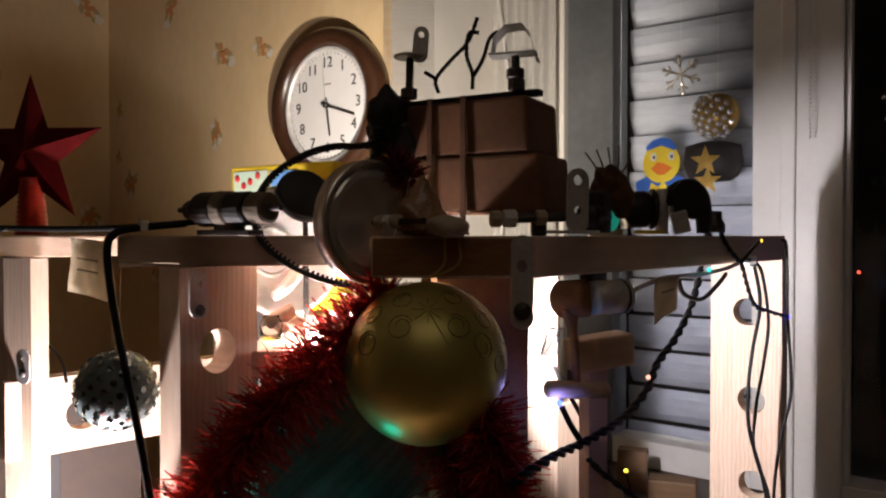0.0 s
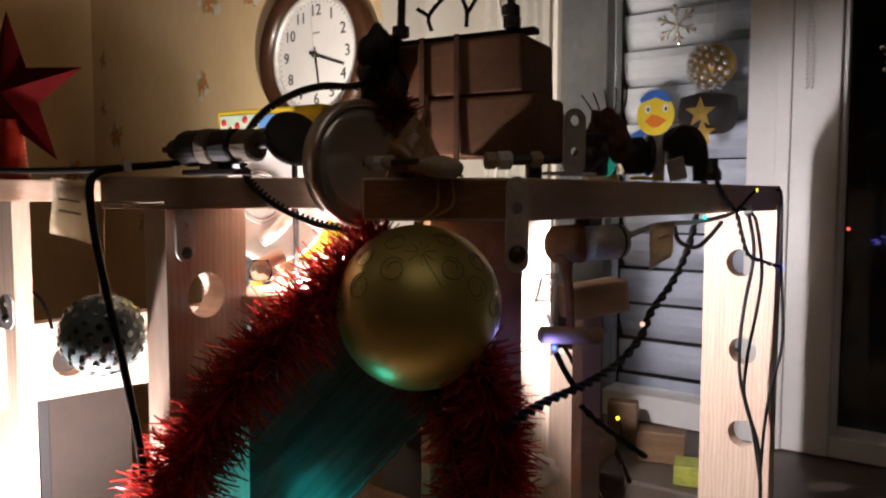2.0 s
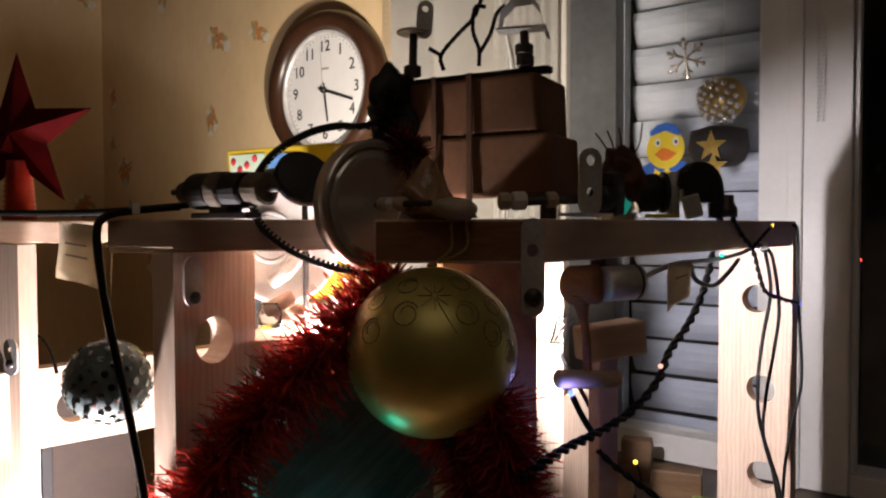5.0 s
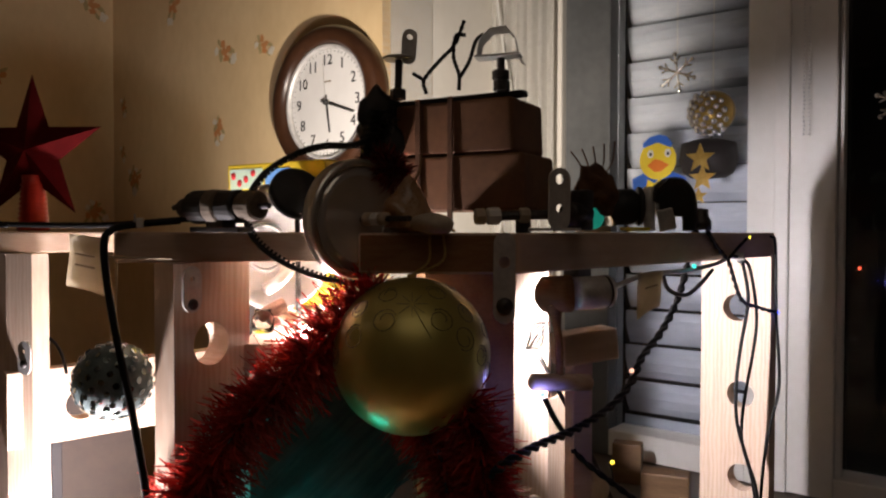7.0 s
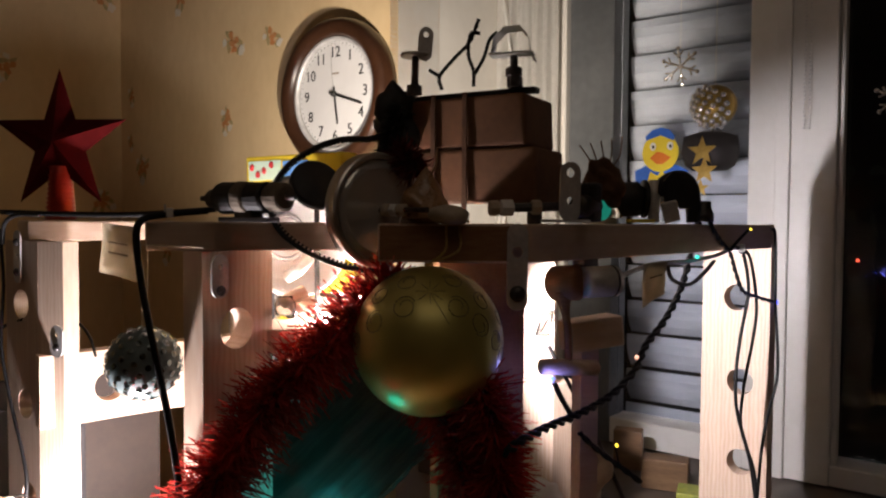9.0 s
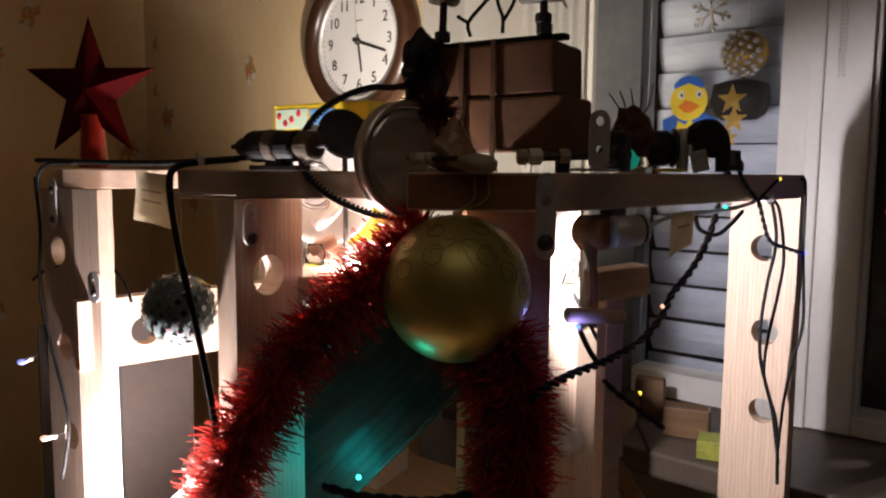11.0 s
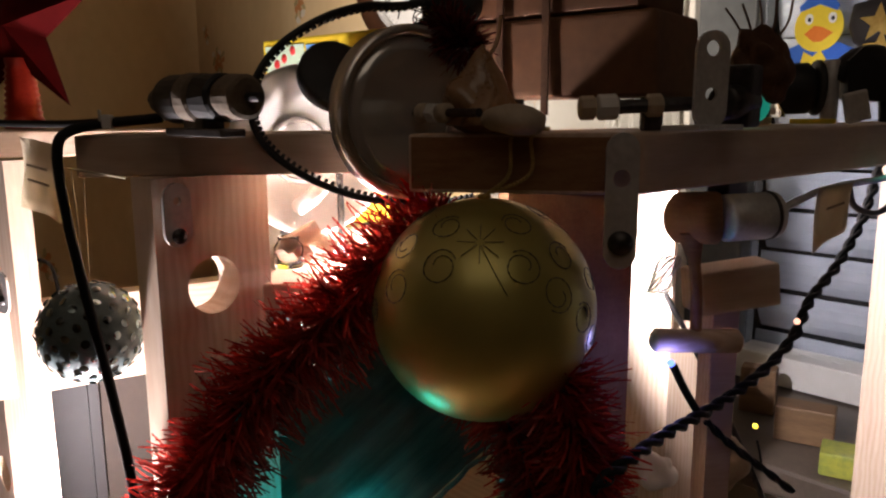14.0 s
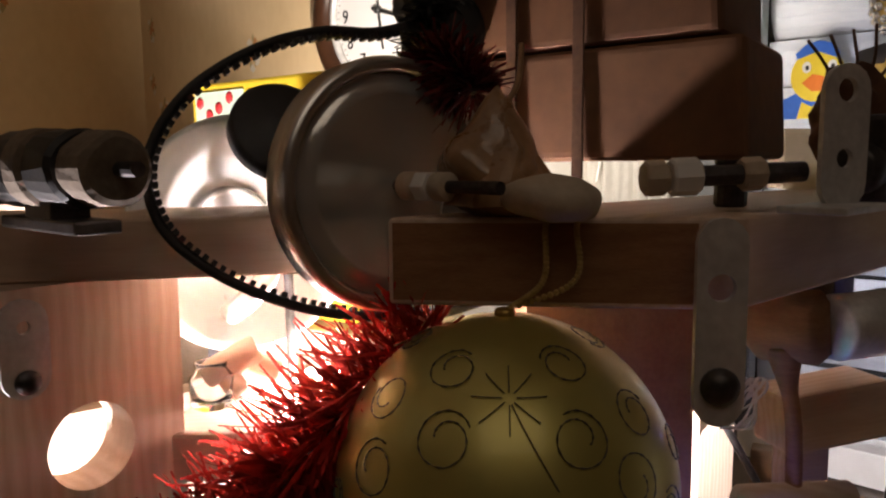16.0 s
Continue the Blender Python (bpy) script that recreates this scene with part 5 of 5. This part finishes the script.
# ---- paper labels ----
def paper(points, label, lines=2):
    c = sum((V(p) for p in points), V()) / len(points)
    t = thing("paper_label", c, label, "label", "paper labels")
    bm = bmesh.new()
    a, b, d, e = [V(p) for p in points]
    n = 6
    grid = [[bm.verts.new(a.lerp(b, i / n).lerp(e.lerp(d, i / n), j / n) + V((0, 0.0022 * math.sin(i * 1.1 + j * 0.8), 0))) for i in range(n + 1)] for j in range(n + 1)]
    for j in range(n):
        for i in range(n):
            bm.faces.new((grid[j][i], grid[j][i + 1], grid[j + 1][i + 1], grid[j + 1][i]))
    bmesh.ops.solidify(bm, geom=bm.faces[:], thickness=0.0006)
    part("paper", bm, PAPER, t, "", None, True)
    for k in range(lines):
        p, q = a.lerp(e, 0.35 + 0.2 * k).lerp(b.lerp(d, 0.35 + 0.2 * k), 0.25), a.lerp(e, 0.35 + 0.2 * k).lerp(b.lerp(d, 0.35 + 0.2 * k), 0.75)
        part("line_of_writing", box(((q - p).length, 0.0005, 0.0012), (0, 0, 0), 0), INK, t, "", frame3((p + q) / 2 + V((0, -0.0032, 0)), q - p))
    return t


reach(0.94)
paper([(-0.2653, 0.5351, 1.1991), (-0.2304, 0.5180, 1.1960), (-0.2276, 0.5163, 1.1541), (-0.2661, 0.5344, 1.1609)], "cream paper label folded round the hanging cable")
reach(1.08)
paper([(0.1624, 0.5745, 1.1679), (0.1893, 0.5996, 1.1692), (0.1857, 0.5991, 1.1413), (0.1607, 0.5739, 1.1317)], "cream paper flag on the grey wire", 1)

reach(0.76)
# ---- sequin ball ----
SQ = V((-0.2888, 0.6627, 1.0640))
SR = 0.0345
sq = thing("sequin_ball", SQ, "teal ball covered with silver sequins, hanging on two threads", "ornament")
part("core", ball(SR, 4), SEQUINBASE, sq, "", Matrix.Translation(SQ), True)
disc = lathe([(0, 0.0), (0.0026, 0.0003), (0.0030, 0.0010), (0.0010, 0.0013), (0, 0.0013)], 10)
sme = bpy.data.meshes.new("sequin")
disc.to_mesh(sme)
disc.free()
sme.materials.append(SEQUIN)
for k in range(135):
    zf = 1 - 2 * (k + 0.5) / 135
    a = k * 2.39996
    nrm = V((math.sqrt(1 - zf * zf) * math.cos(a), math.sqrt(1 - zf * zf) * math.sin(a), zf))
    tl = (nrm + V((random.gauss(0, .13), random.gauss(0, .13), random.gauss(0, .13)))).normalized()
    attach("sequin", sme, sq, "", axis(SQ + nrm * (SR + 0.0002), tl, (0.3, 0.2, 0.9)))
for dx in (-0.004, 0.005):
    part("thread", rod(SQ + V((dx * 0.4, 0, SR)), (SQ.x + dx, SQ.y, TOP - BT), 0.0004, 6), PAPER, sq)
part("hanger", rod(V((SQ.x - 0.006, SQ.y, TOP - BT + 0.0005)), V((-0.205, 0.585, TOP - BT + 0.0010)), 0.0007, 6), PAPER, sq)

reach(0.86)
# ---- white cups behind the wheel ----
RC = V((-0.1509, 0.6999, 1.1857))
RX = V((0.66, -0.75, 0.04)).normalized()
rm = axis(RC, RX)
rotor = thing("bowl_wheel", RC - V((0, 0, 0.06)), "white plastic bowl turning as a wheel behind the board", "wheel")
part("bowl", lathe([(0, -0.020), (0.036, -0.019), (0.050, -0.008), (0.0585, 0.006), (0.0605, 0.007), (0.0600, 0.0095), (0.0575, 0.0085), (0.0485, -0.005), (0.035, -0.0155), (0, -0.0165)], 64), WHITEPLASTIC, rotor, "white bowl", rm, True)
part("foot_ring", lathe([(0.020, -0.016), (0.0225, -0.0135), (0.025, -0.016)], 40, True), WHITEPLASTIC, rotor, "", rm, True)
part("crank", sweep(smooth_line([RC + V((-0.004, -0.012, -0.040)), RC + V((0.010, -0.018, -0.030)), RC + V((0.016, -0.010, -0.018)), RC + V((0.004, 0.0, 0.0))], 8), 0.0060, 12), STEEL, rotor, "grey crank", None, True)
part("crank_pin", ball(0.0080, 3, RC + V((-0.012, -0.014, -0.048)), (1, 1, 1)), CRYSTAL, rotor, "clear knob", None, True)
part("axle", rod(RC - RX * 0.05, RC + RX * 0.012, 0.003, 12), DARKSTEEL, rotor)
part("bearing_leg", box((0.010, 0.010, 0.34), (0, 0, -0.17), 0.001), DARKSTEEL, rotor, "", Matrix.Translation(RC - RX * 0.045))
reach(0.75)
BK = V((-0.1467, 0.8009, 1.2437))
black = thing("black_disc", BK - V((0, 0, 0.03)), "black round lid standing behind the white bowl", "lid")
part("lid", lathe([(0, 0.004), (0.027, 0.004), (0.0300, 0.002), (0.0305, -0.006), (0.0285, -0.006), (0.0275, 0.0), (0, 0.0)], 44), RUBBER, black, "", axis(BK, (0.45, -0.75, 0.45)), True)
part("stalk", rod(BK, (BK.x, BK.y + 0.02, 0.69), 0.003, 10), DARKSTEEL, black)

reach(0.60)
# ---- yellow card box behind ----
YC = V((-0.2465, 1.1499, 1.1975))
ym = frame3(YC, (0.90, -0.42, 0.02), (-0.05, 0, 1))
ybox = thing("yellow_game_box", YC - V((0, 0, 0.11)), "bright yellow cardboard box with a green and blue picture edge", "box")
part("carton", box((0.190, 0.045, 0.224), (0, 0.024, 0), 0.003), YELLOW, ybox, "", ym)
part("green_panel", box((0.066, 0.0012, 0.032), (-0.056, 0.0008, 0.088), 0), PALEGREEN, ybox, "pale green picture panel", ym)
part("blue_panel", box((0.050, 0.0012, 0.028), (0.006, 0.0008, 0.088), 0), BLUECARD, ybox, "blue picture panel", ym)
part("white_band", box((0.060, 0.0012, 0.012), (-0.045, 0.0008, -0.03), 0), WHITEPLASTIC, ybox, "", ym)
for k, (bx, bz) in enumerate(((-0.082, 0.094), (-0.070, 0.082), (-0.057, 0.088), (-0.042, 0.097))):
    part("berry", ball(0.0050, 2, (bx, 0.0002, bz), (1, 0.3, 1.2)), REDCARD, ybox, "", ym, True)
crate = thing("cardboard_crate", (YC.x, YC.y, 0.69), "brown cardboard crate under the yellow box", "crate")
part("crate", box((0.24, 0.10, YC.z - 0.1135 - 0.69), (0, 0.03, (YC.z - 0.1135 - 0.69) / 2), 0.003), CORK, crate, "", frame3((YC.x, YC.y, 0.69), (0.90, -0.42, 0)))
reach(0.85)
BULB = reached(LAMP_A, 1 / 0.85)
lamp_thing = thing("work_lamp", BULB, "small bright white lamp bulb hidden behind the wheel", "lamp")
part("bulb", ball(0.008, 3), glow("lamp_white", (1.0, 0.88, 0.74), 30.0), lamp_thing, "", Matrix.Translation(BULB + V((0, 0.022, -0.004))), True)
part("socket", rod(BULB + V((0, 0.022, -0.030)), BULB + V((0, 0.022, -0.011)), 0.007, 18, 0.001), RUBBER, lamp_thing)
toy = thing("red_toy", V((-0.1655, 0.7193, 1.1555)), "red and white plastic toy behind the post", "toy")
part("red_shell", ball(0.016, 3, V((-0.1712, 0.7344, 1.1574)), (0.7, 0.8, 1.25)), REDCARD, toy, "red shell", None, True)
part("white_stick", rod(V((-0.1776, 0.7246, 1.1716)), V((-0.1644, 0.7142, 1.1451)), 0.0018, 10), WHITEPLASTIC, toy)
for a, b, r in (((-0.1557, 0.6587, 1.1220), (-0.1329, 0.6690, 1.1345), 0.007), ((-0.1530, 0.6689, 1.1284), (-0.1384, 0.6586, 1.1146), 0.006), ((-0.1451, 0.6788, 1.1273), (-0.1247, 0.6787, 1.1197), 0.005)):
    wdn = thing("wooden_peg", (V(a) + V(b)) / 2, "small pale wooden peg lying on the low shelf", "peg", "wooden pegs")
    part("peg", rod(V(a), V(b), r, 16, 0.0012), PINE, wdn, "", None, True)
jar = thing("glass_jar", V((-0.1496, 0.6535, 1.1093)), "small clear glass jar on the low shelf", "jar")
part("jar", lathe([(0, 0), (0.009, 0), (0.010, 0.003), (0.010, 0.014), (0.007, 0.018), (0.0075, 0.021), (0.006, 0.021), (0.006, 0.018), (0.0088, 0.0135), (0.0088, 0.003), (0, 0.002)], 28), CRYSTAL, jar, "", Matrix.Translation(V((-0.1496, 0.6535, 1.1103))), True)

reach(0.91)
# ---- inside the frame on the right ----
wb = thing("wooden_block", V((0.1425, 0.6980, 1.0779)), "pale wooden block lit from behind", "block")
part("block", box((0.058, 0.030, 0.030), (0, 0, 0), 0.0025), PINE, wb, "", frame3(V((0.1452, 0.6982, 1.0926)), (0.93, 0.30, 0.10)))
part("support", box((0.02, 0.02, 0.34), (0, 0, -0.185), 0.001), PINE, wb, "", frame3(V((0.1439, 0.7182, 1.0895)), (0.93, 0.30, 0.0)))
for k in range(5):
    ring = [V((0.0952, 0.6585, 1.1072)) + V((0.010 * math.cos(a) * (0.6 + 0.1 * k), 0.004 * math.sin(2 * a + k), 0.012 * math.sin(a + 0.5 * k))) for a in [2 * math.pi * q / 24 for q in range(24)]]
    wr = thing("wire_tangle", ring[0], "bright tangle of thin bare wire", "wire", "bare wires")
    part("wire", sweep(ring, 0.0006, 6, True), STEEL, wr, "", None, True)

reach(0.95)
# ---- small things hanging low inside the frame ----
cable("low_wire", [(0.1300, 0.6718, 0.9999), (0.1445, 0.6708, 0.9861), (0.1668, 0.6699, 0.9696), (0.1891, 0.6690, 0.9531)], 0.0019, "black fairy light cord hanging low inside the frame", twist=0.0012)
cable("lamp_twig", [(0.1685, 0.6697, 0.9669), (0.1667, 0.6710, 0.9779), (0.1644, 0.6722, 0.9878)], 0.0008, "thin cord twig ending in a yellow lamp")
rag = lumpy("white_rag", (0.1238, 0.8469, 0.8744), (0.9, 0.6, 1.0), 0.019, PLASTER, "crumpled white rag tied on the post", "rag", 0.55, 70)
cup = lumpy("paper_flower", (0.1548, 0.7268, 0.9463), (1.0, 0.6, 1.1), 0.016, FIGWHITE, "crumpled cream paper flower hanging on a wire", "flower", 0.6, 90)
slant = thing("leaning_lath", (0.1873, 0.7759, 0.8450), "pale wooden lath leaning inside the frame", "lath")
part("lath", box(((V((0.1613, 0.7787, 0.8770)) - V((0.2276, 0.7484, 0.7721))).length, 0.020, 0.010), (0, 0, 0), 0.0015), DARKWOOD, slant, "", frame3((V((0.1613, 0.7787, 0.8770)) + V((0.2276, 0.7484, 0.7721))) / 2, V((0.1613, 0.7787, 0.8770)) - V((0.2276, 0.7484, 0.7721)), (0, 1, 0)))
reach(0.76)
# fairy lamps beside the far plank
for tip, root, col, gain, nm in (((-0.4840, 0.7170, 0.9921), (-0.4639, 0.7291, 0.9987), (0.25, 0.30, 1.0), 1.2, "blue"), ((-0.4464, 0.6892, 0.9182), (-0.4387, 0.7240, 0.9105), (1.0, 0.55, 0.40), 1.3, "red")):
    tip, root = V(tip), V(root)
    fl = thing("fairy_lamp", tip, "tiny " + nm + " fairy lamp beside the drilled plank", "lamp", "fairy lamps")
    part("bulb", ball(0.0032, 2, tip, (1.5, 1, 1)), glow("plank_lamp_" + nm, col, gain), fl, "", None, True)
    part("holder", rod(tip.lerp(root, 0.12), tip.lerp(root, 0.45), 0.0024, 10, 0.0005), WHITEPLASTIC, fl, "white holder", None, True)
    part("lead", sweep(smooth_line([tip.lerp(root, 0.4), tip.lerp(root, 0.75) + V((0, 0, 0.002)), root], 6), 0.0009, 6), CABLE, fl)

reach(1.0)
# ---- ornaments at the window ----
def on_glass(s, z, out=-0.012):
    m = Matrix((WD, V((0, 0, 1)), WN)).transposed().to_4x4()
    m.translation = wpos(s, z, out)
    return m


def oval(rx, ry, n=32, wob=0.0):
    return [(rx * (1 + wob * math.sin(5 * a)) * math.cos(a), ry * math.sin(a)) for a in [2 * math.pi * k / n for k in range(n)]]


DK = V((0.4008, 1.4026, 1.3365))
ds = (DK - WO).dot(WD)
duck = thing("duck_sticker", DK, "yellow and blue duckling window picture", "sticker")
dz = DK.z
part("collar", polygon([(-0.050, -0.060), (0.050, -0.060), (0.054, -0.036), (0.026, -0.022), (-0.026, -0.022), (-0.052, -0.034)], 0.001), BLUE, duck, "blue collar", on_glass(ds, dz))
part("bib", polygon([(-0.026, -0.060), (-0.020, -0.036), (-0.006, -0.044), (0.004, -0.034), (0.022, -0.060)], 0.001), DUCKYELLOW, duck, "", on_glass(ds, dz, -0.0105))
head = part("head", polygon(oval(0.036, 0.037), 0.0012), DUCKYELLOW, duck, "yellow head", on_glass(ds, dz, -0.0095))
part("cap", polygon([(-0.028, 0.024), (-0.030, 0.032), (-0.016, 0.044), (0.002, 0.048), (0.018, 0.043), (0.029, 0.030), (0.026, 0.022), (0.0, 0.033)], 0.001), BLUE, head, "blue cap", on_glass(ds, dz, -0.008))
part("beak", polygon([(-0.020, -0.010), (-0.006, 0.002), (0.006, -0.001), (0.022, -0.010), (0.006, -0.022), (-0.006, -0.022)], 0.0012), ORANGE, head, "orange beak", on_glass(ds, dz, -0.008))
for sx in (-0.014, 0.020):
    part("eye", polygon(oval(0.006, 0.008, 20), 0.001), WHITEPLASTIC, head, "", on_glass(ds + sx, dz + 0.012, -0.0075))
    part("pupil", polygon(oval(0.0024, 0.0034, 16), 0.001), BLACK, head, "", on_glass(ds + sx + 0.001, dz + 0.011, -0.006))


def snowflake(place, r, label):
    sf = thing("crystal_snowflake", place, label, "ornament", "crystal snowflakes")
    m = Matrix((WD, V((0, 0, 1)), WN)).transposed().to_4x4()
    m.translation = V(place)
    for k in range(6):
        mk = m @ Matrix.Rotation(radians(60 * k + 8), 4, "Z")
        part("arm", join([rod((0, 0, 0), (0, r, 0), r * 0.07, 8), rod((0, r * .55, 0), (r * .26, r * .82, 0), r * .055, 6), rod((0, r * .55, 0), (-r * .26, r * .82, 0), r * .055, 6), ball(r * 0.13, 2, (0, r, 0)), ball(r * 0.10, 2, (0, r * 0.5, 0))]), SILVER, sf, "", mk)
    part("thread", rod(V(place) + V((0, 0, r)), V(place) + V((0, 0, 0.5)), 0.0004, 5), PAPER, sf)
    return sf


snowflake(wpos(0.392, V((0.4404, 1.3653, 1.4920)).z, 0.014), 0.034, "clear crystal snowflake hanging in the window")
snowflake(wpos(0.745, V((0.6880, 1.1837, 1.4019)).z, 0.014), 0.034, "clear crystal snowflake hanging before the dark pane")
gb = V((0.4747, 1.3039, 1.4097))
orn = thing("gold_window_ball", gb, "half silver, half gold glittering ball hanging in the window", "bauble")
part("globe", ball(0.0370, 4), GOLD, orn, "", Matrix.Translation(gb), True)
drops = []
for k in range(110):
    zf = 1 - 2 * (k + 0.5) / 110
    a = k * 2.39996
    nv = V((math.sqrt(1 - zf * zf) * math.cos(a), math.sqrt(1 - zf * zf) * math.sin(a), zf))
    if nv.dot(V((-0.88, -0.28, -0.38))) > 0.12:
        drops.append(ball(0.0056, 2, gb + nv * 0.0395))
for drop in drops:
    part("bead", drop, SILVER, orn, "", None, True)
part("thread", rod(gb + V((0, 0, 0.038)), gb + V((0, 0, 0.55)), 0.0005, 5), PAPER, orn)
lan = V((0.4705, 1.3122, 1.3159))
lant = thing("dark_lantern", lan - V((0, 0, 0.05)), "dark hanging bell ornament with gold stars", "ornament")
part("bell", lathe([(0, 0.050), (0.020, 0.048), (0.046, 0.040), (0.050, 0.010), (0.042, -0.012), (0.030, -0.020), (0.0, -0.022)], 32), DARKPANEL, lant, "", Matrix.Translation(lan), True)
for k, (dx, dzz, r) in enumerate(((0.004, 0.010, 0.026), (0.008, -0.024, 0.024), (0.002, -0.054, 0.016))):
    pts = [((r if q % 2 == 0 else r * 0.42) * math.sin(math.pi * q / 5), (r if q % 2 == 0 else r * 0.42) * math.cos(math.pi * q / 5)) for q in range(10)]
    mm = Matrix((WD, V((0, 0, 1)), WN)).transposed().to_4x4()
    mm.translation = lan + WD * dx + V((0, 0, dzz)) + WN * 0.052
    part("gold_star", polygon(pts, 0.002), GOLD, lant, "gold foil star", mm)
part("hanger", rod(lan + V((0, 0, 0.049)), gb - V((0, 0, 0.038)), 0.0008, 6), PAPER, lant)

# ---- clutter on the window board ----
SILLZ = 0.7625
for px, sz, mt, nm, lab, cat in (((0.3660, 1.1936, 0.8239), (0.075, 0.04, 0.05), DARKWOOD, "wooden_box", "brown wooden box on the window board", "box"), ((0.4017, 1.0930, 0.7891), (0.09, 0.05, 0.03), GREENPACK, "yellow_cloth_pack", "yellow green packet on the window board", "packet"), ((0.3282, 1.2934, 0.8121), (0.05, 0.03, 0.07), DARKWOOD, "cork_block", "grey-brown block on the window board", "block")):
    p = V(px)
    t = thing(nm, (p.x, p.y, SILLZ), lab, cat)
    part("body", box(sz, (0, 0, sz[2] / 2), 0.003), mt, t, "", frame3((p.x, p.y, SILLZ + 0.0005), (0.9, -0.35, 0)))
fig = V((0.2215, 1.0939, 0.8428))
dog = thing("figurine", (fig.x, fig.y, SILLZ), "small white animal figurine on the window board", "figurine")
fb_m = join([ball(0.022, 3, (0, 0, 0.030), (0.8, 0.8, 1.3)), ball(0.016, 3, (0.006, -0.004, 0.066)), rod((0.0, 0, 0), (0.0, 0, 0.02), 0.018, 18, 0.003), rod((0.016, 0, 0.060), (0.026, 0, 0.050), 0.005, 10, 0.001)])
part("body", fb_m, FIGWHITE, dog, "", Matrix.Translation((fig.x, fig.y, SILLZ)), True)

# ---- far lamps outside, mirrored town lights ----
for k, (px, col) in enumerate((((1.4866, 2.6001, 1.1859), (1.0, 0.75, 0.1)), ((1.4866, 2.5996, 1.1566), (0.1, 0.8, 0.5)), ((1.4378, 2.5982, 1.0745), (1.0, 0.1, 0.05)), ((1.5061, 2.5986, 1.0980), (0.3, 0.35, 1.0)), ((1.4964, 2.5886, 0.5218), (0.1, 0.8, 0.5)), ((1.5159, 2.5863, 0.3948), (0.3, 0.35, 1.0)))):
    fl2 = thing("street_light", px, "tiny coloured light in the dark outside", "light", "far lights")
    part("bulb", ball(0.0055, 2), glow("far_light", col, 2.5), fl2, "", Matrix.Translation(V(px)), True)
